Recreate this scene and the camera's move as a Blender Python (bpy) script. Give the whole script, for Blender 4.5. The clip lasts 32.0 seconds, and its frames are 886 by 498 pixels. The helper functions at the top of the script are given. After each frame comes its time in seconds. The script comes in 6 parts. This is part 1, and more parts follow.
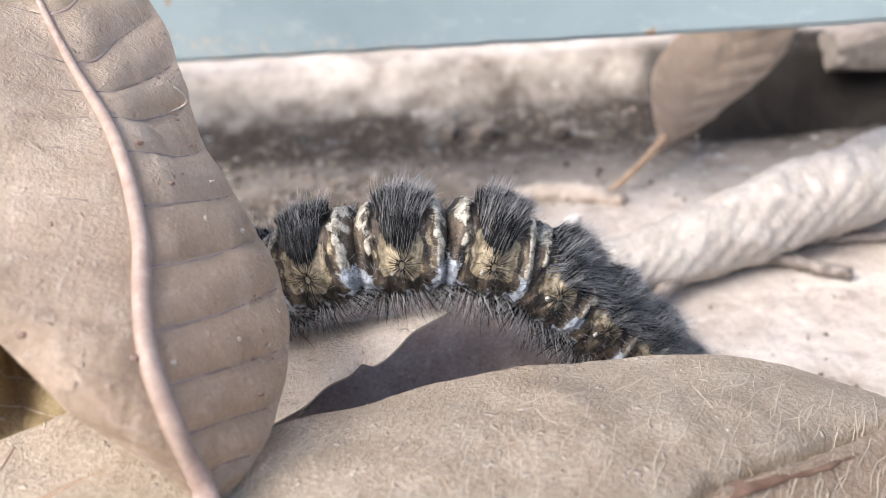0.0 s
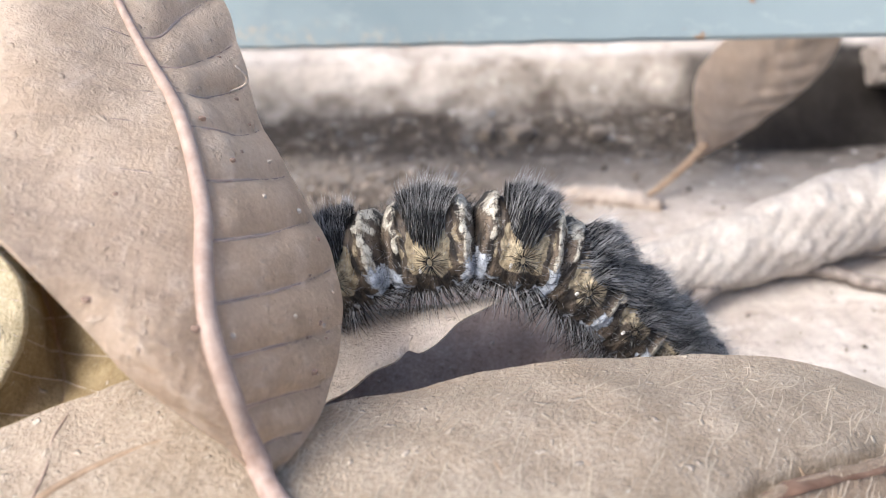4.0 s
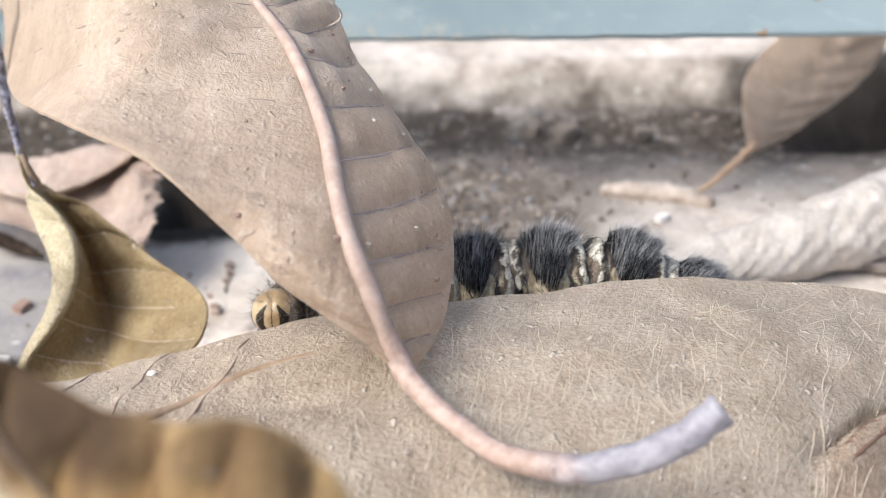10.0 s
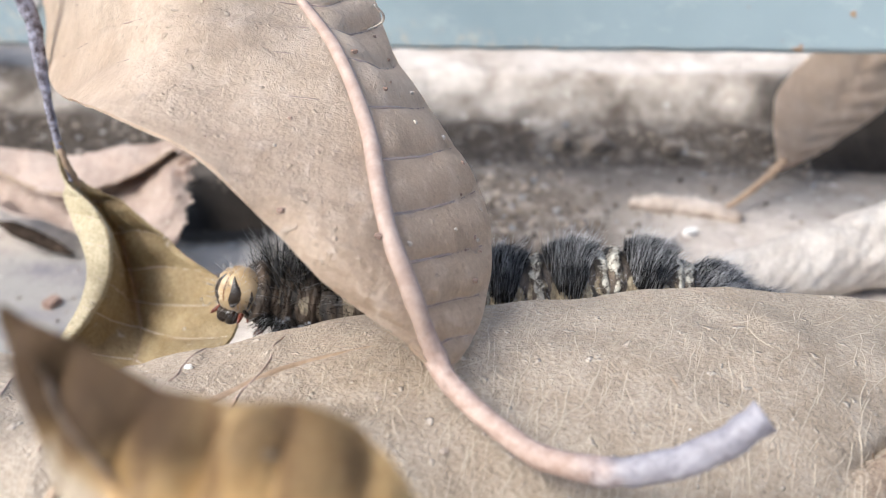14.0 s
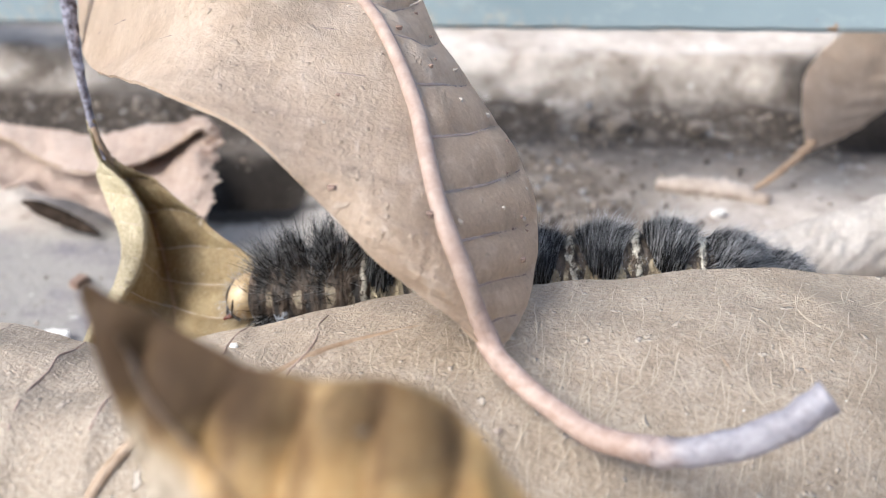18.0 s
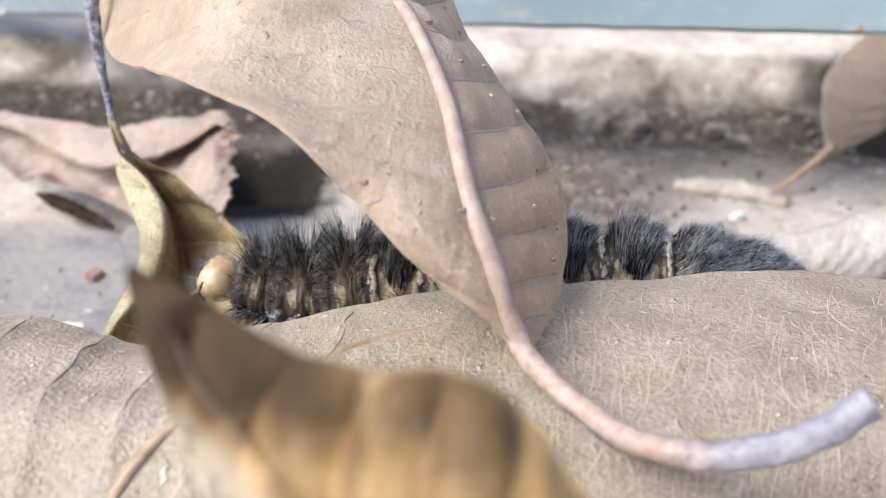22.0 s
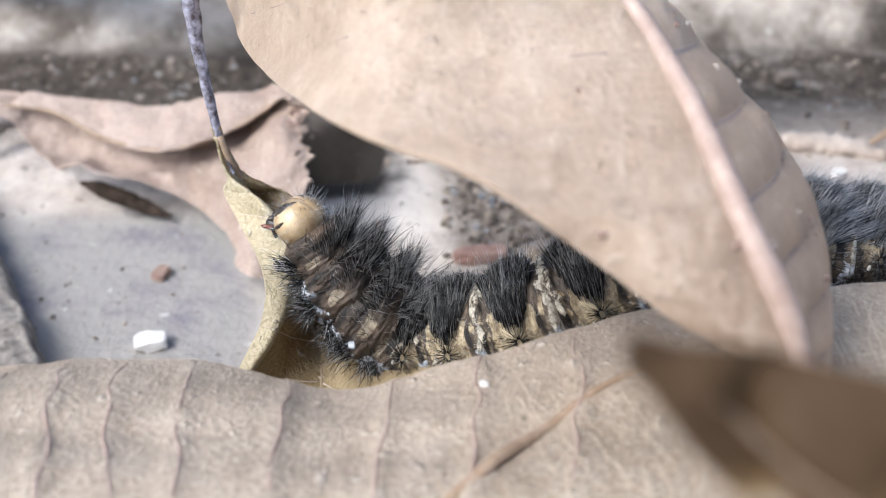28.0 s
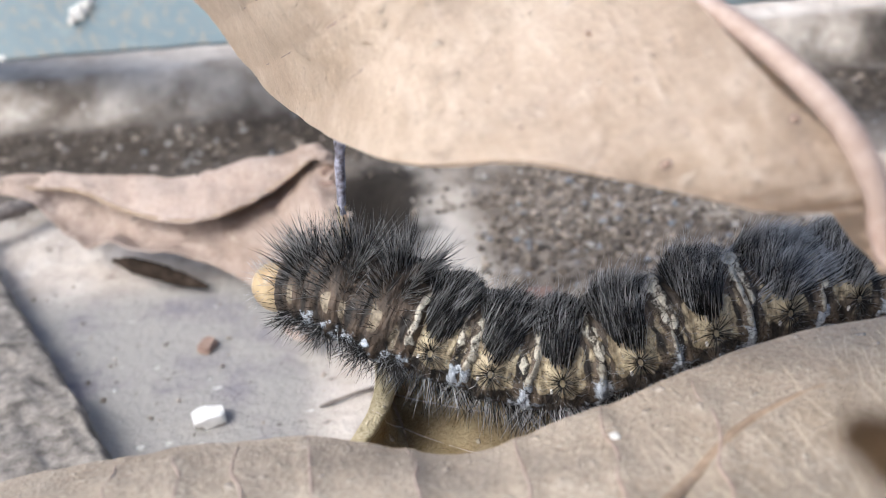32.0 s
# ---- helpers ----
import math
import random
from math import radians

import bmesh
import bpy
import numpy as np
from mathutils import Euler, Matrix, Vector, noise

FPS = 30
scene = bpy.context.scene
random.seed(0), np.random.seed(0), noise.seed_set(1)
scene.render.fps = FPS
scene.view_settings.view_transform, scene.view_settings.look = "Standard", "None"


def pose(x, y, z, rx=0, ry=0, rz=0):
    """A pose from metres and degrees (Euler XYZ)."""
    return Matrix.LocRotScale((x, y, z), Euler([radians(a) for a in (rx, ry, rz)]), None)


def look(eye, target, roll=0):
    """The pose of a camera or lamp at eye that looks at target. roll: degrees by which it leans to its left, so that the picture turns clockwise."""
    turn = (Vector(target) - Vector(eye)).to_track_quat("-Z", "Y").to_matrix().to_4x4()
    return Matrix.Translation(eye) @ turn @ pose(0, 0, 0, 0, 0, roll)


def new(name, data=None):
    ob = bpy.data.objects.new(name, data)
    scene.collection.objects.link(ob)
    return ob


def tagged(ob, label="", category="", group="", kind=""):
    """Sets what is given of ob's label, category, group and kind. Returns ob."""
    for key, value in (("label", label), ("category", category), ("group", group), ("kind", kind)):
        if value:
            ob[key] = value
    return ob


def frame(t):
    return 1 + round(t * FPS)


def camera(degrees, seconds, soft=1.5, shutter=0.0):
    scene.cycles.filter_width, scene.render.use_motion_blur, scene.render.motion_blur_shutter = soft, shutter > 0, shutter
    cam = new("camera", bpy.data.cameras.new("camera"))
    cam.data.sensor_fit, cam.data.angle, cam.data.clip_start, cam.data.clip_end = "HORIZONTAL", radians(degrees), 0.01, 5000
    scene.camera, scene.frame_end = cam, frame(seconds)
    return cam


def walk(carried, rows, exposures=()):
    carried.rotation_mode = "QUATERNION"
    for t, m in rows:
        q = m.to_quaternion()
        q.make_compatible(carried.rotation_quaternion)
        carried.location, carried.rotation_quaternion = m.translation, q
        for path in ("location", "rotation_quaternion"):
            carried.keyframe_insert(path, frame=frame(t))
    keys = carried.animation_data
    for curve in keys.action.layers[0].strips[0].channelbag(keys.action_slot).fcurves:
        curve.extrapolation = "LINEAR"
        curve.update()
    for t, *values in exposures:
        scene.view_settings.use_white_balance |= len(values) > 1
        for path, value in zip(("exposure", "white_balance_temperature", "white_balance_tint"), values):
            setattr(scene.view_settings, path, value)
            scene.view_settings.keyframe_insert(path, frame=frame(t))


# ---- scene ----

# ---------------------------------------------------------------- camera and its walk
cam = camera(46.40, 32.0, 1.0)
cam.data.dof.use_dof = True
cam.data.dof.focus_distance = 0.086
cam.data.dof.aperture_fstop = 38.0

PATH = [
    (0.0, 0.00648, -0.10632, 0.07842, 59.872, 4.664, -3.096),
    (0.5, 0.00607, -0.10639, 0.07837, 59.918, 4.226, -2.798),
    (1.0, 0.00582, -0.10625, 0.07831, 59.912, 3.906, -2.646),
    (1.5, 0.00558, -0.10617, 0.07760, 59.701, 3.875, -2.523),
    (2.0, 0.00539, -0.10628, 0.07772, 59.723, 3.835, -2.226),
    (2.5, 0.00519, -0.10624, 0.07790, 59.895, 3.846, -2.078),
    (3.0, 0.00492, -0.10662, 0.07808, 60.074, 3.572, -2.037),
    (3.5, 0.00424, -0.10707, 0.07777, 60.124, 3.234, -1.728),
    (4.0, 0.00336, -0.10708, 0.07741, 60.357, 2.967, -1.070),
    (4.5, 0.00326, -0.10691, 0.07724, 60.482, 3.021, -0.761),
    (6.5, 0.00296, -0.10861, 0.07563, 61.744, 2.693, -0.065),
    (7.0, 0.00270, -0.10858, 0.07550, 61.829, 2.883, 0.054),
    (7.5, 0.00230, -0.10859, 0.07537, 61.907, 2.944, 0.181),
    (8.0, 0.00175, -0.10880, 0.07712, 61.306, 3.066, 0.241),
    (8.5, 0.00015, -0.10943, 0.07704, 61.347, 2.872, 0.105),
    (9.0, -0.00000, -0.11000, 0.07629, 61.076, 2.882, 0.000),
    (9.5, -0.00239, -0.10940, 0.07614, 60.886, 2.557, -0.471),
    (10.0, -0.00524, -0.11147, 0.07605, 61.152, 1.993, -0.481),
    (10.5, -0.00936, -0.11152, 0.07543, 61.476, 2.042, 1.244),
    (11.0, -0.00843, -0.11145, 0.07458, 61.450, 1.724, 1.120),
    (11.5, -0.00789, -0.11135, 0.07497, 61.434, 1.376, 1.198),
    (12.0, -0.00588, -0.11162, 0.07545, 61.690, 1.247, 1.086),
    (12.5, -0.00571, -0.11156, 0.07582, 62.034, 1.125, 0.957),
    (13.0, -0.00563, -0.11158, 0.07533, 62.089, 1.110, 1.040),
    (13.5, -0.00649, -0.11177, 0.07529, 62.029, 1.096, 1.026),
    (14.0, -0.00697, -0.11205, 0.07532, 61.968, 1.066, 1.062),
    (14.5, -0.00736, -0.11228, 0.07556, 62.051, 1.083, 1.149),
    (16.5, -0.00975, -0.11199, 0.07550, 62.027, 0.566, 1.252),
    (17.0, -0.00975, -0.11173, 0.07557, 61.934, 0.761, 1.264),
    (17.5, -0.01020, -0.11153, 0.07469, 61.556, 0.973, 1.574),
    (18.0, -0.01015, -0.11160, 0.07475, 61.022, 1.045, 1.458),
    (18.5, -0.01042, -0.11147, 0.07417, 61.045, 0.817, 1.462),
    (19.0, -0.01137, -0.11128, 0.07454, 61.244, 0.804, 1.830),
    (19.5, -0.01184, -0.11114, 0.07439, 61.191, 0.808, 2.278),
    (20.0, -0.01174, -0.11104, 0.07423, 61.100, 0.766, 2.314),
    (20.5, -0.01156, -0.11134, 0.07443, 61.097, 0.528, 1.899),
    (21.0, -0.01184, -0.11128, 0.07402, 61.063, 0.290, 1.770),
    (21.5, -0.01220, -0.11130, 0.07416, 61.066, 0.295, 1.947),
    (22.0, -0.01210, -0.11087, 0.07413, 61.015, 0.402, 2.038),
    (22.5, -0.01306, -0.10969, 0.07460, 60.750, 0.833, 1.816),
    (23.0, -0.01692, -0.10783, 0.07706, 58.864, 1.119, 1.997),
    (23.5, -0.02318, -0.10510, 0.07806, 58.041, 1.812, 2.010),
    (24.0, -0.02715, -0.10355, 0.07602, 56.812, 2.097, 1.010),
    (24.5, -0.02931, -0.10173, 0.07444, 56.571, 2.060, 0.459),
    (25.0, -0.03127, -0.09856, 0.07347, 56.762, 2.071, -0.219),
    (25.5, -0.03296, -0.09712, 0.07245, 56.711, 1.574, -1.122),
    (27.5, -0.03215, -0.09766, 0.07318, 57.439, 1.470, -1.177),
    (28.0, -0.03161, -0.09790, 0.07335, 57.540, 1.345, -1.573),
    (28.5, -0.03200, -0.09836, 0.07396, 57.825, 1.361, -1.816),
    (29.0, -0.03293, -0.09832, 0.07424, 58.118, 1.660, -1.877),
    (29.5, -0.03365, -0.09816, 0.07382, 58.593, 1.711, -2.027),
    (30.0, -0.03365, -0.09787, 0.07355, 58.651, 1.994, -2.739),
    (30.5, -0.03490, -0.09720, 0.07296, 58.599, 2.620, -3.779),
    (31.0, -0.03697, -0.09598, 0.07267, 58.713, 3.227, -4.253),
    (31.5, -0.03935, -0.09553, 0.07240, 58.838, 3.478, -4.308),
    (32.0, -0.04028, -0.09585, 0.07410, 59.632, 4.767, -5.227),
]
# the phone's own exposure and white balance drift a little
EXPOSURES = [(0, 0.72, 6230, 10), (4, 0.71, 6230, 10), (7, 0.62, 6200, 7), (9, 0.58, 6160, 7), (10, 0.66, 6110, 7), (10.6, 0.40, 6110, 7), (11.6, 0.34, 6110, 7), (12.3, 0.48, 6060, 7),
             (13, 0.60, 6060, 7), (17, 0.66, 6010, 7), (19, 0.60, 6010, 7), (22, 0.66, 5960, 7), (23, 0.70, 6030, 7), (24, 0.58, 5940, 7), (25, 0.58, 5830, 7), (28, 0.57, 5770, 7), (31, 0.55, 5770, 7), (32, 0.48, 5920, 7)]
walk(cam, [(t, pose(x, y, z, rx, ry, rz)) for t, x, y, z, rx, ry, rz in PATH], EXPOSURES)

# ---------------------------------------------------------------- light
world = bpy.data.worlds.new("sky")
scene.world = world
world.use_nodes = True
wn = world.node_tree
sky = wn.nodes.new("ShaderNodeTexSky")
sky.sky_type, sky.sun_disc = "NISHITA", False
sky.sun_elevation, sky.sun_rotation = radians(48), radians(240)
sky.air_density, sky.dust_density, sky.ozone_density = 0.95, 5.0, 0.6
wn.links.new(sky.outputs[0], wn.nodes["Background"].inputs["Color"])
wn.nodes["Background"].inputs["Strength"].default_value = 0.16
sun = new("sun", bpy.data.lights.new("sun", "SUN"))
sun.data.energy, sun.data.angle, sun.data.color = 2.0, radians(34), (1.0, 0.965, 0.925)
sun.matrix_world = look((-0.78, -0.45, 1.0), (0, 0, 0))

# ---------------------------------------------------------------- materials
MM = 0.001


class Mat:
    """A small builder of procedural node materials."""

    def __init__(self, name, rough=0.7, spec=0.3):
        self.m = bpy.data.materials.new(name)
        self.m.use_nodes = True
        self.t = self.m.node_tree
        self.b = self.t.nodes["Principled BSDF"]
        self.b.inputs["Roughness"].default_value = rough
        self.b.inputs["Specular IOR Level"].default_value = spec
        self.co = self.t.nodes.new("ShaderNodeTexCoord").outputs["Object"]
        self.bumped = None

    def node(self, kind, **inputs):
        n = self.t.nodes.new(kind)
        for k, v in inputs.items():
            self.put(n.inputs[k.replace("_", " ")], v)
        return n

    def put(self, socket, v):
        if isinstance(v, bpy.types.NodeSocket):
            self.t.links.new(v, socket)
        elif isinstance(v, tuple) and len(v) == 3 and socket.type == "RGBA":
            socket.default_value = (*v, 1)
        else:
            socket.default_value = v

    def scaled(self, x, y, z, turn=0):
        n = self.node("ShaderNodeMapping", Vector=self.co, Scale=(x, y, z), Rotation=(0, 0, radians(turn)))
        return n.outputs[0]

    def noise(self, scale, detail=4, rough=0.6, co=None, distort=0.0):
        n = self.node("ShaderNodeTexNoise", Vector=co or self.co, Scale=scale, Detail=detail, Roughness=rough, Distortion=distort)
        return n.outputs["Fac"]

    def cells(self, scale, co=None, feature="DISTANCE_TO_EDGE"):
        n = self.t.nodes.new("ShaderNodeTexVoronoi")
        n.feature = feature
        self.put(n.inputs["Vector"], co or self.co)
        self.put(n.inputs["Scale"], scale)
        return n.outputs["Distance"]

    def ramp(self, fac, *stops):
        n = self.t.nodes.new("ShaderNodeValToRGB")
        self.put(n.inputs[0], fac)
        e = n.color_ramp.elements
        while len(e) < len(stops):
            e.new(0.5)
        for el, (p, c) in zip(e, stops):
            el.position = p
            el.color = (*c, 1) if isinstance(c, tuple) else (c, c, c, 1)
        return n.outputs[0]

    def mix(self, fac, a, b, kind="MIX"):
        n = self.t.nodes.new("ShaderNodeMix")
        n.data_type, n.blend_type = "RGBA", kind
        self.put(n.inputs["Factor"], fac)
        self.put(n.inputs["A"], a)
        self.put(n.inputs["B"], b)
        return n.outputs["Result"]

    def math(self, op, a, b=0.0, clamp=False):
        n = self.t.nodes.new("ShaderNodeMath")
        n.operation, n.use_clamp = op, clamp
        self.put(n.inputs[0], a)
        self.put(n.inputs[1], b)
        return n.outputs[0]

    def band(self, v, lo, hi):
        n = self.node("ShaderNodeMapRange", Value=v, From_Min=lo, From_Max=hi)
        n.interpolation_type = "SMOOTHSTEP"
        return n.outputs[0]

    def xyz(self):
        return self.node("ShaderNodeSeparateXYZ", Vector=self.co).outputs

    def attr(self, name):
        n = self.t.nodes.new("ShaderNodeAttribute")
        n.attribute_name = name
        return n.outputs["Fac"]

    def bump(self, height, dist_mm, strength=1.0):
        n = self.node("ShaderNodeBump", Height=height, Distance=dist_mm * MM, Strength=strength)
        if self.bumped:
            self.t.links.new(self.bumped, n.inputs["Normal"])
        self.bumped = n.outputs[0]
        self.put(self.b.inputs["Normal"], self.bumped)

    def color(self, c):
        self.put(self.b.inputs["Base Color"], c)
        return self

    def lit_from_behind(self, c, amount):
        """Light shining through a thin leaf."""
        tr = self.node("ShaderNodeBsdfTranslucent", Color=c)
        mx = self.node("ShaderNodeMixShader", Fac=amount)
        self.t.links.new(self.b.outputs[0], mx.inputs[1])
        self.t.links.new(tr.outputs[0], mx.inputs[2])
        self.t.links.new(mx.outputs[0], self.t.nodes["Material Output"].inputs["Surface"])


def leaf_material(name, base, dark, pale, net=650, net_amount=0.35, spots=0.5, shine=0.42, glow=0.12, scales=0.25, half=False, dark_tip=False, foot=False):
    """Dry leaf: mottled at large scale, grain, a net of fine veins, stains."""
    k = Mat(name, shine, 0.35)
    big = k.noise(42, 5, 0.62)
    mid = k.noise(260, 5, 0.65)
    fine = k.noise(2600, 3, 0.6)
    col = k.mix(k.ramp(big, (0.32, 0.0), (0.68, 1.0)), dark, base)
    col = k.mix(k.ramp(mid, (0.42, 0.0), (0.75, 0.55)), col, pale)
    if half:
        # the half beyond the midrib has faded more
        x, y = k.xyz()[:2]
        beyond = k.band(k.math("SUBTRACT", y, k.math("MULTIPLY", x, 0.9)), -0.0318, -0.0305)
        col = k.mix(k.math("MULTIPLY", beyond, 0.18), col, (0.52, 0.44, 0.365))
        # the piece past the crease near the tip is browner
        past = k.math("MULTIPLY", k.band(k.math("SUBTRACT", y, k.math("MULTIPLY", x, 0.60)), -0.0660, -0.0672), k.band(x, 0.018, 0.022))
        col = k.mix(k.math("MULTIPLY", past, 0.75), col, (0.235, 0.165, 0.112))
    if foot:
        # browner and more stained towards the stalk, with the lower blade's shade painted in
        z = k.xyz()[2]
        low = k.band(k.math("ADD", z, k.math("MULTIPLY", k.math("SUBTRACT", k.noise(75, 5, 0.65), 0.5), 0.022)), 0.0555, 0.0385)
        col = k.mix(k.math("MULTIPLY", low, 0.62), col, tuple(c * f for c, f in zip(dark, (0.92, 0.86, 0.80))))
    if dark_tip:
        # dark brown tip with shade painted in, a faded streak below it, brown ribs down the golden rest
        x, y, z = k.xyz()[:3]
        wave = k.math("MULTIPLY", k.math("SUBTRACT", big, 0.5), 0.006)
        rib = k.math("SINE", k.math("ADD", k.math("MULTIPLY", x, 2300.0), k.math("MULTIPLY", mid, 3.0)))
        col = k.mix(k.math("MULTIPLY", k.band(rib, 0.1, 1.0), 0.6), col, (0.17, 0.085, 0.032))
        d = k.math("ADD", k.math("ADD", z, k.math("MULTIPLY", x, 0.75)), wave)
        tip = k.math("MULTIPLY", k.band(x, -0.0140, -0.0185), k.band(k.math("ADD", z, wave), 0.0488, 0.0506))
        rim = k.band(k.math("ADD", z, k.math("MULTIPLY", y, -0.35)), 0.0796, 0.0808)
        tip_dark = k.math("MULTIPLY", k.math("MAXIMUM", tip, k.math("MULTIPLY", rim, 0.75)), 0.95)
        pale_streak = k.math("MULTIPLY", k.band(d, 0.0265, 0.0285), k.band(d, 0.0345, 0.0322))
        col = k.mix(k.math("MULTIPLY", k.math("MULTIPLY", pale_streak, k.math("MULTIPLY", k.band(x, -0.0150, -0.0175), k.band(z, 0.0506, 0.0494))), 0.8), col, (0.55, 0.49, 0.40))
    stain = k.ramp(k.noise(95, 6, 0.7), (0.55, 0.0), (0.7, spots))
    col = k.mix(stain, col, tuple(c * 0.55 for c in dark))
    wob = k.mix(0.06, k.co, k.node("ShaderNodeTexNoise", Vector=k.co, Scale=180.0).outputs["Color"])
    web = k.cells(net, wob)
    thin = k.ramp(web, (0.0, 1.0), (0.055, 0.0))
    col = k.mix(k.math("MULTIPLY", thin, net_amount), col, pale)
    # small lifted scales and pores
    scl = k.noise(820, 4, 0.62, k.scaled(1.0, 0.45, 0.45), 0.6)
    col = k.mix(k.ramp(scl, (0.52, 0.0), (0.68, scales * 0.8)), col, pale)
    col = k.mix(k.ramp(scl, (0.30, scales * 0.6), (0.44, 0.0)), col, tuple(c * 0.7 for c in dark))
    pores = k.ramp(k.noise(1500, 2, 0.5), (0.28, 1.0), (0.36, 0.0))
    col = k.mix(k.math("MULTIPLY", pores, 0.5), col, tuple(c * 0.45 for c in dark))
    col = k.mix(0.9, col, k.ramp(fine, (0.32, 0.34), (0.68, 0.68)), "SOFT_LIGHT")
    grit = k.ramp(k.noise(900, 2, 0.5), (0.66, 0.0), (0.74, 1.0))
    col = k.mix(k.math("MULTIPLY", grit, 0.6), col, (0.68, 0.61, 0.53))
    if dark_tip:
        # brown of tip and rim, taken darker to hold the tip's shade
        col = k.mix(tip_dark, col, k.mix(mid, (0.030, 0.017, 0.008), (0.090, 0.050, 0.022)))
    k.color(col)
    k.put(k.b.inputs["Roughness"], k.ramp(mid, (0.3, shine - 0.08), (0.8, shine + 0.2)))
    k.bump(web, 0.16, 0.7)
    k.bump(mid, 0.24, 0.6)
    k.bump(scl, 0.24, min(1.0, max(scales, 0.5)))
    k.bump(fine, 0.17, 1.0)
    k.bump(grit, 0.25, 0.9)
    k.lit_from_behind(col if dark_tip else tuple(min(1, c * 1.25) for c in base), glow)
    return k.m


LEAF_TAN = leaf_material("leaf_tan", (0.69, 0.585, 0.47), (0.44, 0.35, 0.265), (0.81, 0.71, 0.61), 620, 0.4, 0.6, 0.46, 0.42, scales=0.6, foot=True)
LEAF_LOW = leaf_material("leaf_grey_brown", (0.35, 0.285, 0.215), (0.255, 0.198, 0.142), (0.47, 0.405, 0.33), 560, 0.3, 0.3, 0.44, 0.05, scales=0.35, half=True)
LEAF_YELLOW = leaf_material("leaf_ochre", (0.375, 0.28, 0.145), (0.17, 0.12, 0.06), (0.50, 0.42, 0.27), 420, 0.5, 0.6, 0.36, 0.18)
LEAF_BROWN = leaf_material("leaf_rust_brown", (0.64, 0.42, 0.165), (0.42, 0.255, 0.10), (0.68, 0.52, 0.30), 500, 0.15, 0.4, 0.68, 0.26, dark_tip=True)
# the fold's paler face, with the light it catches put into the colour
LEAF_CREAM_LIT = leaf_material("leaf_cream_lit_fold", (0.50, 0.43, 0.28), (0.35, 0.285, 0.165), (0.64, 0.58, 0.43), 420, 0.5, 0.4, 0.38, 0.15)
LEAF_PINK = leaf_material("leaf_pinkish", (0.45, 0.35, 0.29), (0.29, 0.21, 0.165), (0.56, 0.47, 0.41), 700, 0.35, 0.4, 0.55, 0.12)
LEAF_PALE = leaf_material("leaf_bleached", (0.64, 0.555, 0.475), (0.46, 0.385, 0.315), (0.74, 0.68, 0.61), 560, 0.4, 0.35, 0.5, 0.15)
LEAF_LILAC = leaf_material("leaf_underside", (0.40, 0.315, 0.275), (0.23, 0.165, 0.14), (0.52, 0.44, 0.40), 520, 0.4, 0.5, 0.5, 0.05)
LEAF_ASH = leaf_material("leaf_ash_grey", (0.55, 0.50, 0.445), (0.34, 0.295, 0.255), (0.68, 0.635, 0.58), 480, 0.4, 0.4, 0.65, 0.05, scales=0.6)
FIBRE = Mat("pale_fibre", 0.5, 0.35).color((0.47, 0.40, 0.315)).m


def rib_material(name, base, pale, along=900):
    k = Mat(name, 0.5, 0.35)
    grain = k.noise(along, 4, 0.6)
    col = k.mix(k.ramp(grain, (0.35, 0.0), (0.7, 1.0)), base, pale)
    col = k.mix(k.ramp(k.noise(150, 4), (0.58, 0.0), (0.72, 0.6)), col, tuple(c * 0.5 for c in base))
    k.color(col)
    k.bump(grain, 0.10, 0.8)
    k.bump(k.noise(250, 3), 0.3, 0.6)
    return k.m


RIB = rib_material("rib_pinkish", (0.33, 0.242, 0.20), (0.45, 0.352, 0.30))
RIB_DARK = rib_material("rib_brown", (0.27, 0.19, 0.125), (0.40, 0.30, 0.215))
def stalk_material():
    """Pinkish stalk that weathers to mauve grey at its end."""
    k = Mat("stalk_pink_to_mauve", 0.5, 0.35)
    grain = k.noise(1200, 4, 0.6)
    pink = k.mix(k.ramp(grain, (0.35, 0.0), (0.7, 1.0)), (0.32, 0.225, 0.185), (0.45, 0.345, 0.295))
    grey = k.mix(k.ramp(grain, (0.35, 0.0), (0.7, 1.0)), (0.20, 0.188, 0.215), (0.35, 0.338, 0.368))
    worn = k.math("ADD", k.xyz()[0], k.math("MULTIPLY", k.math("SUBTRACT", k.noise(420, 4, 0.65), 0.5), 0.006))
    col = k.mix(k.band(worn, -0.0012, 0.0030), pink, grey)
    col = k.mix(k.ramp(k.noise(170, 4), (0.56, 0.0), (0.72, 0.6)), col, (0.13, 0.105, 0.105))
    k.color(col)
    k.bump(grain, 0.12, 0.8)
    k.bump(k.noise(300, 3), 0.35, 0.7)
    return k.m


STALK = stalk_material()
RIB_RED = rib_material("rib_reddish", (0.125, 0.070, 0.045), (0.24, 0.15, 0.105), 500)
STEM_BLUE = rib_material("twig_blue_grey", (0.055, 0.042, 0.045), (0.42, 0.42, 0.52), 1300)
STEM_ORANGE = rib_material("petiole_orange", (0.36, 0.24, 0.15), (0.48, 0.35, 0.24))
ROOT = rib_material("root_grey", (0.13, 0.105, 0.09), (0.33, 0.285, 0.255))


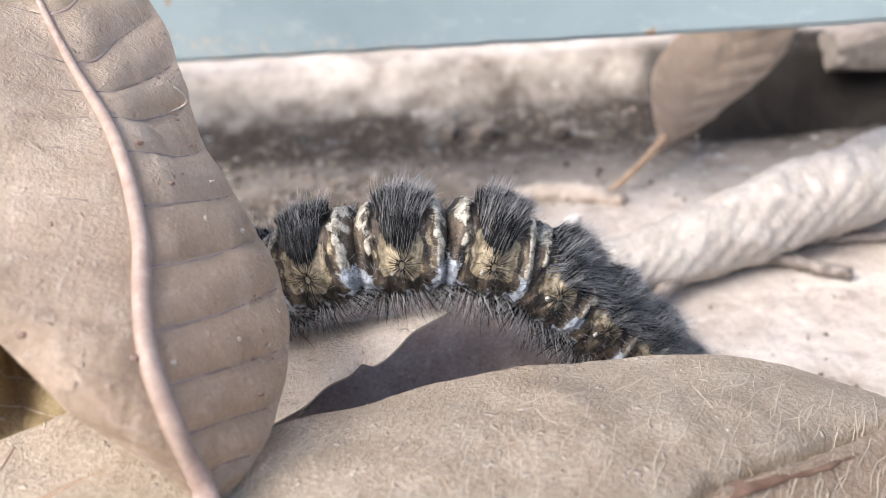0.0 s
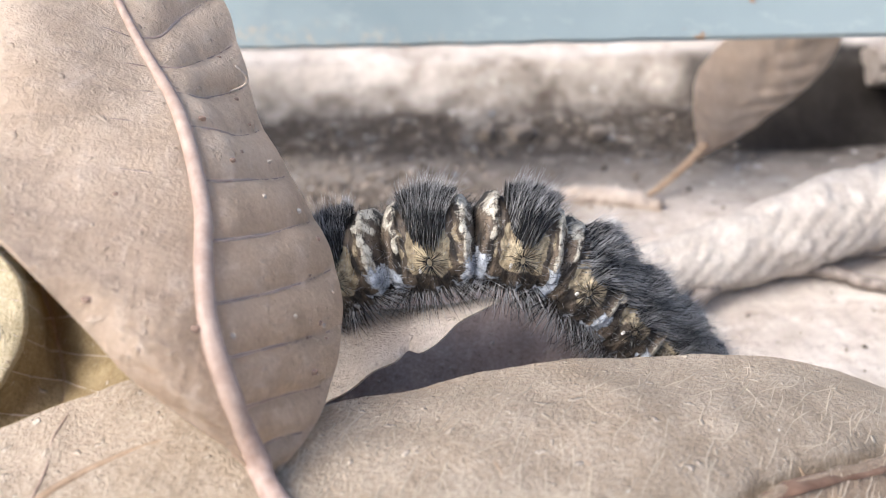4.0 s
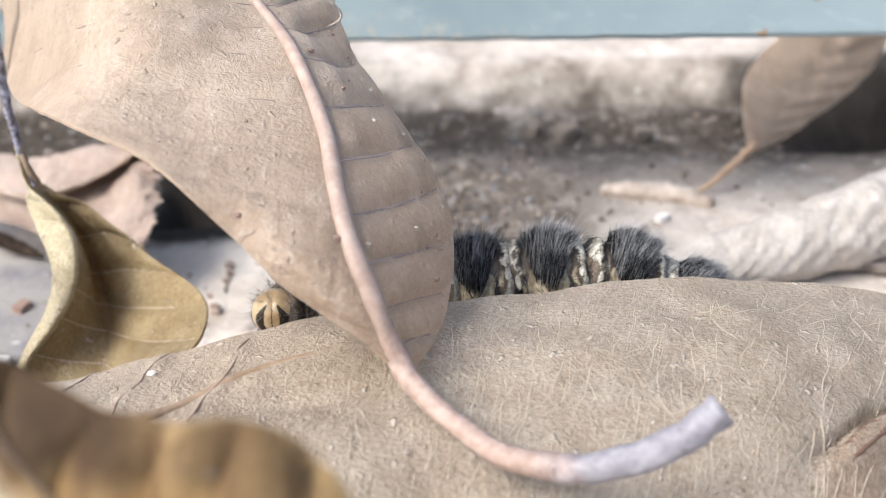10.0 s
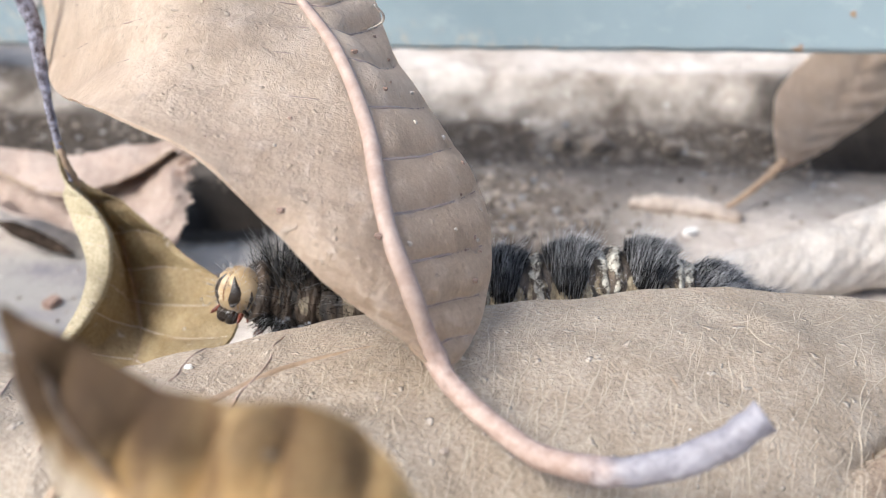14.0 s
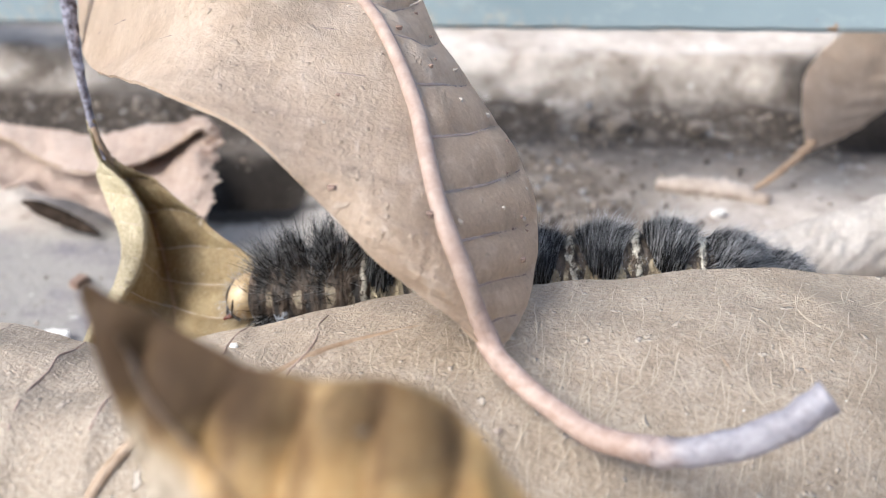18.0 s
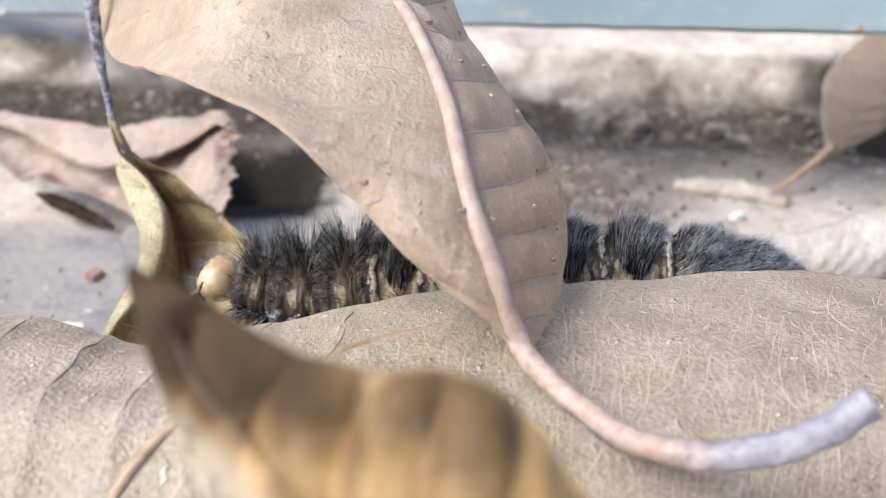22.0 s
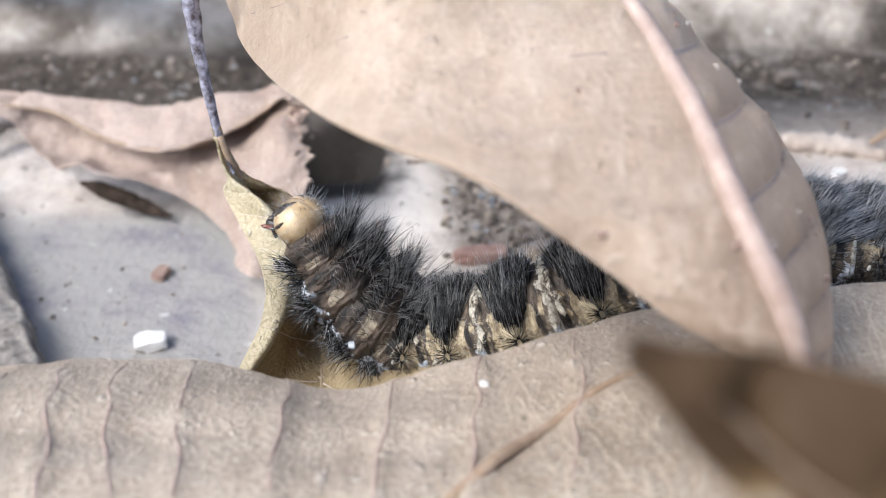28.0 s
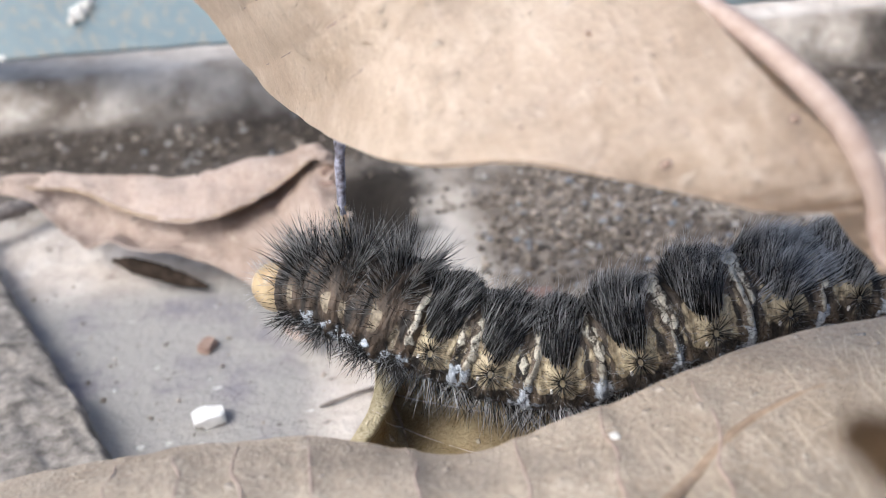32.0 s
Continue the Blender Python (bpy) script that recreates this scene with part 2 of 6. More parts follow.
def ground_material():
    k = Mat("concrete_ground", 0.92, 0.08)
    x, y, z = k.xyz()[:3]
    speck = k.noise(700, 4, 0.7)
    blot = k.noise(70, 6, 0.65)
    grain = k.noise(2400, 3, 0.6)
    col = k.mix(k.ramp(blot, (0.35, 0.0), (0.65, 1.0)), (0.39, 0.335, 0.285), (0.66, 0.60, 0.535))
    col = k.mix(k.ramp(k.noise(210, 6, 0.7), (0.50, 0.0), (0.68, 0.55)), col, (0.30, 0.23, 0.185))
    col = k.mix(k.ramp(k.noise(160, 5, 0.7), (0.56, 0.0), (0.70, 0.6)), col, (0.72, 0.68, 0.63))
    # the step is darker towards one end
    dark_end = k.math("MULTIPLY", k.band(x, -0.024, -0.060), k.math("MULTIPLY", k.band(y, 0.050, 0.066), k.band(y, 0.101, 0.088)))
    col = k.mix(k.math("MULTIPLY", dark_end, k.ramp(blot, (0.3, 0.95), (0.75, 0.6))), col, (0.115, 0.098, 0.084))
    # smooth cement skin with a lilac cast
    skin = k.math("MULTIPLY", k.band(x, -0.048, -0.056), k.band(y, 0.036, 0.024))
    lilac = k.mix(k.ramp(k.noise(75, 6, 0.65), (0.50, 0.0), (0.66, 1.0)), (0.30, 0.283, 0.264), (0.20, 0.184, 0.202))
    col = k.mix(skin, col, lilac)
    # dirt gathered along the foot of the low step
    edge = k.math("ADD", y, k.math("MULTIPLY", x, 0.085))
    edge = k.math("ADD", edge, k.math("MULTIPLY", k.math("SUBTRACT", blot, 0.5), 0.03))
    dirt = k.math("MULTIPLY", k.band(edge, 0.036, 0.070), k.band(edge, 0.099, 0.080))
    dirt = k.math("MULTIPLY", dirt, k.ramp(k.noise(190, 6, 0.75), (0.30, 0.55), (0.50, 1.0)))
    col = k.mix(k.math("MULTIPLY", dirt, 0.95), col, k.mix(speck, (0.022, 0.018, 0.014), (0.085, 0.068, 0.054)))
    # gritty soil behind the leaves
    gx = k.math("MULTIPLY", k.band(x, -0.036, -0.026), k.band(x, 0.032, 0.010))
    gy = k.math("MULTIPLY", k.band(y, 0.008, 0.02), k.band(y, 0.064, 0.05))
    soil = k.math("MULTIPLY", k.math("MULTIPLY", gx, gy), k.ramp(k.noise(120, 5), (0.36, 0.4), (0.52, 1.0)))
    col = k.mix(k.math("MULTIPLY", soil, 0.92), col, k.mix(speck, (0.06, 0.047, 0.036), (0.21, 0.175, 0.145)))
    # a bare pale patch beside the soil
    bare = k.math("MULTIPLY", k.math("MULTIPLY", k.band(x, -0.060, -0.050), k.band(x, -0.027, -0.034)), k.math("MULTIPLY", k.band(y, 0.006, 0.014), k.band(y, 0.047, 0.038)))
    col = k.mix(k.math("MULTIPLY", bare, 0.75), col, k.mix(k.ramp(blot, (0.35, 0.0), (0.65, 1.0)), (0.52, 0.465, 0.405), (0.68, 0.625, 0.56)))
    # deep shade of the two hollows, painted on as near-black ground
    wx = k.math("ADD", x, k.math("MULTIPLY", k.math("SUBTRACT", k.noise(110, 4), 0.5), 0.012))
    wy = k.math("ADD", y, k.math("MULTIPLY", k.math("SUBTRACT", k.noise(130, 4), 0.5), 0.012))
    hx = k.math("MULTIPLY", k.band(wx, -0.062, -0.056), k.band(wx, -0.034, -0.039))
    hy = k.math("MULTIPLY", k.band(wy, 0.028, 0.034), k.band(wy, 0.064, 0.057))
    pit_shade = k.math("MAXIMUM", k.math("MULTIPLY", hx, hy), k.math("MULTIPLY", k.band(wx, 0.044, 0.058), k.math("MULTIPLY", k.band(wy, 0.056, 0.064), k.band(wy, 0.096, 0.086))))
    dots = k.ramp(k.noise(420, 3, 0.5), (0.68, 0.0), (0.73, 1.0))
    col = k.mix(k.math("MULTIPLY", dots, 0.6), col, (0.10, 0.085, 0.075))
    white = k.ramp(k.noise(330, 2, 0.5), (0.69, 0.0), (0.73, 1.0))
    col = k.mix(k.math("MULTIPLY", white, 0.5), col, (0.75, 0.72, 0.68))
    col = k.mix(k.math("MULTIPLY", pit_shade, 0.97), col, k.mix(speck, (0.010, 0.009, 0.008), (0.034, 0.029, 0.026)))
    far = k.band(y, 0.15, 0.6)
    col = k.mix(far, col, (0.33, 0.30, 0.27))
    k.color(col)
    k.bump(blot, 1.0, 0.5)
    k.bump(speck, 0.5, 0.9)
    k.bump(grain, 0.12, 0.8)
    return k.m


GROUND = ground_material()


def stone_material(name, a, b, scale=500):
    k = Mat(name, 0.8, 0.3)
    n = k.noise(scale, 4, 0.65)
    k.color(k.mix(k.ramp(n, (0.3, 0.0), (0.7, 1.0)), a, b))
    k.bump(n, 0.25, 0.8)
    return k.m


MORTAR = stone_material("old_mortar", (0.08, 0.07, 0.06), (0.33, 0.295, 0.26), 520)
CHIP_WHITE = stone_material("white_chip", (0.62, 0.6, 0.56), (0.82, 0.8, 0.77))
CHIP_BROWN = stone_material("brown_pebble", (0.20, 0.13, 0.10), (0.36, 0.26, 0.21))
CHIP_RED = stone_material("red_brick_chip", (0.17, 0.095, 0.075), (0.36, 0.245, 0.20))
CLOD = stone_material("dusty_clod", (0.34, 0.275, 0.225), (0.56, 0.485, 0.42), 330)
BARK = stone_material("grey_brown_bark", (0.20, 0.165, 0.14), (0.40, 0.345, 0.30), 300)


def grit_material():
    """Each grain has a tone of its own."""
    k = Mat("grit", 0.8, 0.3)
    tone = k.t.nodes.new("ShaderNodeNewGeometry").outputs["Random Per Island"]
    col = k.ramp(tone, (0.0, (0.085, 0.07, 0.058)), (0.45, (0.16, 0.13, 0.105)), (0.7, (0.25, 0.21, 0.17)), (0.88, (0.36, 0.30, 0.25)), (0.95, (0.20, 0.22, 0.25)), (1.0, (0.42, 0.38, 0.33)))
    n = k.noise(1500, 3, 0.6)
    k.color(k.mix(0.5, col, k.ramp(n, (0.3, 0.35), (0.7, 0.65)), "SOFT_LIGHT"))
    k.bump(n, 0.12, 0.8)
    return k.m


GRIT = grit_material()


def bar_material():
    k = Mat("blue_grey_paint", 0.42, 0.45)
    big = k.noise(26, 4)
    col = k.mix(k.ramp(big, (0.35, 0.0), (0.65, 1.0)), (0.20, 0.265, 0.30), (0.26, 0.33, 0.362))
    streak = k.noise(300, 5, 0.7, k.scaled(0.12, 1, 1))
    col = k.mix(k.ramp(streak, (0.55, 0.0), (0.75, 0.5)), col, (0.42, 0.47, 0.48))
    chips = k.ramp(k.noise(240, 3, 0.5), (0.70, 0.0), (0.73, 1.0))
    col = k.mix(chips, col, (0.30, 0.21, 0.14))
    z = k.xyz()[2]
    dust = k.math("MULTIPLY", k.ramp(k.noise(500, 4, 0.7), (0.5, 0.0), (0.7, 1.0)), k.band(z, 0.004, 0.0))
    col = k.mix(k.math("MULTIPLY", dust, 0.7), col, (0.45, 0.37, 0.28))
    k.color(col)
    k.bump(big, 0.4, 0.4)
    k.bump(k.noise(800, 3), 0.05, 0.6)
    k.bump(chips, 0.08, 0.8)
    return k.m


BAR = bar_material()


def plain(name, a, b, scale, rough=0.6, spec=0.3, bump=0.1):
    k = Mat(name, rough, spec)
    n = k.noise(scale, 4, 0.65)
    k.color(k.mix(k.ramp(n, (0.35, 0.0), (0.65, 1.0)), a, b))
    k.bump(n, bump, 0.7)
    return k.m


HAIR_BLACK = plain("bristle_black", (0.004, 0.004, 0.004), (0.016, 0.015, 0.015), 900, 0.26, 0.6, 0.0)
# silver and grey hairs, which also hold the gloss of black ones as colour
HAIR_SILVER = plain("bristle_silver", (0.03, 0.03, 0.031), (0.30, 0.295, 0.29), 800, 0.30, 0.8, 0.0)
HAIR_GREY = plain("bristle_grey", (0.12, 0.12, 0.125), (0.58, 0.58, 0.59), 700, 0.34, 0.7, 0.0)


def skin_material(name, brown, tan_a, tan_b):
    """Wrinkled dark skin; the tan cups, whitish crusts and blue-grey bloom lie where the mesh marks them."""
    k = Mat(name, 0.55, 0.35)
    grain = k.noise(1100, 4, 0.7)
    coarse = k.noise(420, 5, 0.7)
    wrinkle = k.noise(420, 4, 0.6, k.scaled(2.4, 0.8, 0.8))
    col = k.mix(k.ramp(wrinkle, (0.40, 0.0), (0.68, 1.0)), (0.014, 0.011, 0.009), brown)

    def where(mark, lo, hi, amount, by):
        v = k.math("ADD", k.attr(mark), k.math("MULTIPLY", k.math("SUBTRACT", by, 0.5), amount))
        return k.band(v, lo, hi)

    tan = k.mix(k.ramp(grain, (0.36, 0.0), (0.60, 1.0)), tan_a, tan_b)
    tan = k.mix(k.ramp(wrinkle, (0.36, 0.55), (0.50, 0.0)), tan, tuple(c * 0.35 for c in tan_a))
    cup = where("cup", 0.44, 0.68, 1.6, coarse)
    col = k.mix(cup, col, tan)
    crust = where("crust", 0.46, 0.66, 2.6, k.noise(620, 5, 0.75))
    col = k.mix(crust, col, k.mix(k.ramp(grain, (0.35, 0.0), (0.62, 1.0)), (0.16, 0.135, 0.10), (0.66, 0.62, 0.52)))
    bloom = where("bloom", 0.46, 0.64, 2.6, k.noise(560, 5, 0.75))
    col = k.mix(bloom, col, k.mix(k.ramp(grain, (0.35, 0.0), (0.62, 1.0)), (0.10, 0.115, 0.14), (0.56, 0.60, 0.66)))
    k.color(col)
    k.bump(wrinkle, 0.45, 1.0)
    k.bump(coarse, 0.35, 0.9)
    k.bump(crust, 0.20, 0.8)
    k.bump(bloom, 0.16, 0.8)
    k.bump(grain, 0.12, 1.0)
    return k.m


SKIN = skin_material("abdomen_skin", (0.17, 0.13, 0.095), (0.20, 0.15, 0.09), (0.54, 0.455, 0.305))
SKIN_FRONT = skin_material("thorax_skin", (0.11, 0.078, 0.055), (0.085, 0.066, 0.046), (0.30, 0.25, 0.18))


# near-black brown that stands for the shade under the torn leaf's rim
RIM_SHADE = plain("rim_shade_umber", (0.016, 0.011, 0.008), (0.06, 0.043, 0.032), 420, 0.9, 0.1, 0.2)
VELVET = plain("velvet_black", (0.005, 0.005, 0.005), (0.014, 0.013, 0.012), 900, 0.9, 0.1, 0.1)
HEAD_CREAM = plain("head_cream", (0.30, 0.195, 0.09), (0.58, 0.46, 0.29), 330, 0.32, 0.5, 0.04)
HEAD_DARK = plain("head_marking_black", (0.012, 0.009, 0.007), (0.04, 0.028, 0.02), 500, 0.35, 0.5, 0.04)
LEG_RED = plain("leg_dark_red", (0.10, 0.02, 0.012), (0.22, 0.06, 0.03), 600, 0.4, 0.4, 0.05)


# ---------------------------------------------------------------- mesh helpers
def mesh_object(name, verts, faces, material, parent=None, label="", smooth=True):
    me = bpy.data.meshes.new(name)
    me.from_pydata([tuple(c * MM for c in v) for v in verts], [], faces)
    if smooth:
        me.polygons.foreach_set("use_smooth", [True] * len(me.polygons))
    me.materials.append(material)
    ob = new(name, me)
    if parent:
        ob.parent = parent
    if label:
        ob["label"] = label
    return ob


def spline(points, u):
    """Catmull-Rom through the points, u from 0 to 1; also works on rows of points."""
    p = np.asarray(points, float)
    n = len(p) - 1
    s = np.clip(np.atleast_1d(u), 0, 1) * n
    i = np.minimum(s.astype(int), n - 1)
    f = (s - i).reshape(-1, *([1] * (p.ndim - 1)))
    a, b, c, d = p[np.maximum(i - 1, 0)], p[i], p[i + 1], p[np.minimum(i + 2, n)]
    a = np.where((i == 0).reshape(f.shape), 2 * b - c, a)
    d = np.where((i == n - 1).reshape(f.shape), 2 * c - b, d)
    return 0.5 * (2 * b + (c - a) * f + (2 * a - 5 * b + 4 * c - d) * f ** 2 + (3 * b - a - 3 * c + d) * f ** 3)


class Sheet:
    """A smooth leaf blade through rows of cross-section points, from its base to its tip."""

    def __init__(self, rows, nu, nv):
        g = spline(np.asarray(rows, float), np.linspace(0, 1, nu))
        self.p = spline(g.transpose(1, 0, 2), np.linspace(0, 1, nv)).transpose(1, 0, 2)
        self.nu, self.nv = nu, nv
        self.u, self.v = np.meshgrid(np.linspace(0, 1, nu), np.linspace(0, 1, nv), indexing="ij")
        self.flip = 1.0

    def normals(self):
        du, dv = np.gradient(self.p, axis=0), np.gradient(self.p, axis=1)
        n = np.cross(du, dv)
        return n / np.maximum(np.linalg.norm(n, axis=2, keepdims=True), 1e-9) * self.flip

    def raise_by(self, h):
        self.p = self.p + self.normals() * h[..., None]
        return self

    def rough(self, size, amount, seed=0.0):
        n = np.array([[noise.noise(Vector(q / size) + Vector((seed, 0, 0))) for q in row] for row in self.p])
        return self.raise_by(n * amount)

    def at(self, u, v):
        i, j = u * (self.nu - 1), v * (self.nv - 1)
        a, b = min(int(i), self.nu - 2), min(int(j), self.nv - 2)
        f, g = i - a, j - b
        q = self.p
        return (q[a, b] * (1 - f) + q[a + 1, b] * f) * (1 - g) + (q[a, b + 1] * (1 - f) + q[a + 1, b + 1] * f) * g

    def near(self, x, y):
        d = (self.p[..., 0] - x) ** 2 + (self.p[..., 1] - y) ** 2
        i, j = np.unravel_index(d.argmin(), d.shape)
        return self.p[i, j], self.normals()[i, j]

    def over(self, points, lift=0.0):
        """The places of the blade above or below the given x, y."""
        return [tuple(p + n * lift) for p, n in (self.near(x, y) for x, y in points)]

    def cut(self, i0, i1, j0, j1):
        """A strip of this blade, on the same points."""
        part = Sheet([[(0, 0, 0), (0, 1, 0)], [(1, 0, 0), (1, 1, 0)]], i1 - i0, j1 - j0)
        part.p, part.flip = self.p[i0:i1, j0:j1], self.flip
        return part

    def build(self, name, material, parent, thick=0.28, label=""):
        nu, nv = self.nu, self.nv
        i, j = np.meshgrid(np.arange(nu - 1), np.arange(nv - 1), indexing="ij")
        a = (i * nv + j).ravel()
        f = np.stack([a, a + nv, a + nv + 1, a + 1], 1)
        ob = mesh_object(name, self.p.reshape(-1, 3), f.tolist(), material, parent, label)
        mod = ob.modifiers.new("thickness", "SOLIDIFY")
        mod.thickness, mod.offset = thick * MM, 0.0
        ob.modifiers.new("crisp_rim", "EDGE_SPLIT").split_angle = radians(55)
        return ob


def tube(name, points, radii, material, parent, label="", n=40, sides=10, flat=1.0, knots=0.0, seed=0):
    """A round, tapering rib or stem through the points."""
    c = spline(points, np.linspace(0, 1, n))
    r = np.interp(np.linspace(0, 1, n), np.linspace(0, 1, len(radii)), radii)
    t = np.gradient(c, axis=0)
    t /= np.linalg.norm(t, axis=1, keepdims=True)
    verts, faces = [], []
    side = np.cross(t[0], (0.13, 0.21, 1.0))
    for i in range(n):
        side = side - t[i] * (side @ t[i])
        side /= np.linalg.norm(side)
        up = np.cross(side, t[i])
        for k in range(sides):
            a = 2 * math.pi * k / sides
            q = (math.cos(a) * side + math.sin(a) * up * flat) * r[i]
            if knots:
                q = q * (1 + knots * noise.noise(Vector(c[i] * 0.9 + q * 0.8) + Vector((seed, 3, 1))))
            verts.append(c[i] + q)
    for i in range(n - 1):
        for k in range(sides):
            a, b = i * sides + k, i * sides + (k + 1) % sides
            faces.append((a, b, b + sides, a + sides))
    faces += [tuple(range(sides))[::-1], tuple(range((n - 1) * sides, n * sides))]
    return mesh_object(name, verts, faces, material, parent, label)


def thing(name, label, category, at=(0, 0, 0), group="", kind=""):
    e = new(name)
    e.empty_display_size = 0.005
    e.location = [c * MM for c in at]
    return tagged(e, label, category, group, kind)


def lump(name, size, material, at, turn=0, seed=0, rough=0.35, parent=None, label="", detail=3):
    """A broken bit of stone."""
    bm = bmesh.new()
    bmesh.ops.create_icosphere(bm, subdivisions=detail, radius=1)
    for v in bm.verts:
        q = v.co.copy()
        f = 1 + rough * noise.noise(q * 1.3 + Vector((seed, seed * 2, 0))) + rough * 0.4 * noise.noise(q * 3.1 + Vector((seed, 0, 7)))
        q = q * f
        q = Vector([max(-0.75, min(0.75, c)) for c in q])
        v.co = Vector((q.x * size[0], q.y * size[1], q.z * size[2])) * MM
    me = bpy.data.meshes.new(name)
    bm.to_mesh(me)
    bm.free()
    me.materials.append(material)
    ob = new(name, me)
    ob.matrix_basis = pose(at[0] * MM, at[1] * MM, at[2] * MM, 0, 0, turn)
    if parent:
        ob.parent = parent
    if label:
        ob["label"] = label
    return ob


# ---------------------------------------------------------------- the setting
def step_line(x):
    """Where the foot of the low step runs."""
    return 87.5 - 0.085 * x


def ground_height(x, y):
    d = y - step_line(x)
    h = 0.5 * noise.noise(Vector((x / 14, y / 14, 0))) + 0.28 * noise.noise(Vector((x / 3.2, y / 3.2, 4)))
    h += 0.16 * noise.noise(Vector((x / 1.1, y / 1.1, 9)))
    calm = min(1, max(0, (-x - 50) / 6)) * min(1, max(0, (34 - y) / 8))
    h *= 1 - 0.75 * calm
    k = min(1, max(0, (d + 1.5) / 9))
    h += 7.0 * k * k * (3 - 2 * k)
    # shallow dirt-filled channel before the step
    h += -1.6 * math.exp(-((d + 14) / 10) ** 2) + 0.7 * math.exp(-((d + 14) / 12) ** 2) * noise.noise(Vector((x / 2.4, y / 2.4, 2)))
    # hollows sunk to deepen the shade beside the step and by the torn leaf
    h -= 8 * math.exp(-((x - 86) / 22) ** 2 - ((y - 74 - 0.2 * (x - 84)) / 8) ** 2)
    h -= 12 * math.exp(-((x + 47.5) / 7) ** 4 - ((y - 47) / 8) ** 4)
    return h


def ground():
    # spacing grows from a fraction of a millimetre to the horizon
    s = np.linspace(-1, 1, 331)
    g = 130 * s + 6e4 * np.sign(s) * np.maximum(np.abs(s) - 0.94, 0) ** 2 / 0.06 ** 2 * 2
    gx, gy = g - 8, g + 30
    n = len(s)
    verts = []
    for x in gx:
        for y in gy:
            r = max(abs(x), abs(y))
            verts.append((x, y, ground_height(x, y) if r < 400 else (7.0 if y > 0 else 0.0)))
    faces = [(i * n + j, (i + 1) * n + j, (i + 1) * n + j + 1, i * n + j + 1) for i in range(n - 1) for j in range(n - 1)]
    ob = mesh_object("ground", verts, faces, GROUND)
    tagged(ob, "worn, dusty pale concrete with a dirt-filled low step", "ground", kind="structure")


ground()


def rail():
    """The painted steel bar that hangs over the step."""
    e = thing("steel_rail", "blue-grey painted steel rail with chipped, dusty paint above the step", "rail", (0, 40, 28))
    prof = [(0, 0.9), (0.4, 0.3), (1.0, 0.0), (5.0, 0.0), (5.6, 0.5), (5.6, 18), (0, 18)]
    d = Vector((1, -0.50, 0.131)).normalized()
    back = Vector((0.5, 1, 0)).normalized()
    up = d.cross(back) * -1
    if up.z < 0:
        up = -up
    verts, faces = [], []
    steps = list(range(-260, 261, 4))
    for s in steps:
        for b, h in prof:
            w = 0.18 * noise.noise(Vector((s / 12, h / 9, b)))
            verts.append(d * s + back * (b + w) + up * (h + (0.25 * noise.noise(Vector((s / 6, 0, 0))) if h < 1 else 0)))
    m = len(prof)
    for i in range(len(steps) - 1):
        for k in range(m):
            a, b = i * m + k, i * m + (k + 1) % m
            faces.append((a, a + m, b + m, b))
    faces += [tuple(range(m)), tuple(range((len(steps) - 1) * m, len(steps) * m))[::-1]]
    mesh_object("bar", verts, faces, BAR, e, smooth=False)
    for i, (s, h, r) in enumerate(((-102.4, 8.0, 1.7), (-100.6, 8.9, 1.5), (-98.9, 9.8, 1.2), (-104.0, 6.9, 0.9), (-124, 1.0, 0.6), (-127, 2.0, 0.5))):
        c = d * s + back * -0.3 + up * h
        lump("paint_blister", (r, 0.9, r * 0.8), CHIP_WHITE, c, 20 * i, 3 + i, 0.5, e, "whitish crust on the paint")
    return e


rail()


def mortar_block():
    """Rough old mortar at the slab's side."""
    n, m = 70, 50
    verts, faces = [], []
    for i in range(n):
        for j in range(m):
            y = -45 + 92 * i / (n - 1)
            edge = -77.2 - 0.56 * (y + 2)
            w = j / (m - 1)
            x = edge - 60 * w ** 1.6
            rim = min(1.0, w * 14)
            z = -0.8 + 4.6 * rim ** 0.6 + 2.2 * w
            q = Vector((x / 5, y / 5, 0))
            z += (0.9 * noise.noise(q) + 0.7 * noise.noise(q * 3.3) + 0.35 * noise.noise(q * 9)) * (0.3 + 0.7 * rim)
            x += 1.1 * noise.noise(Vector((y / 4, w * 5, 3))) + 0.5 * noise.noise(Vector((y / 1.3, w * 5, 8)))
            verts.append((x, y, z))
    for i in range(n - 1):
        for j in range(m - 1):
            a = i * m + j
            faces.append((a, a + 1, a + m + 1, a + m))
    ob = mesh_object("mortar_block", verts, faces, MORTAR)
    tagged(ob, "rough grey crumbling mortar block beside the smooth slab", "mortar")


mortar_block()

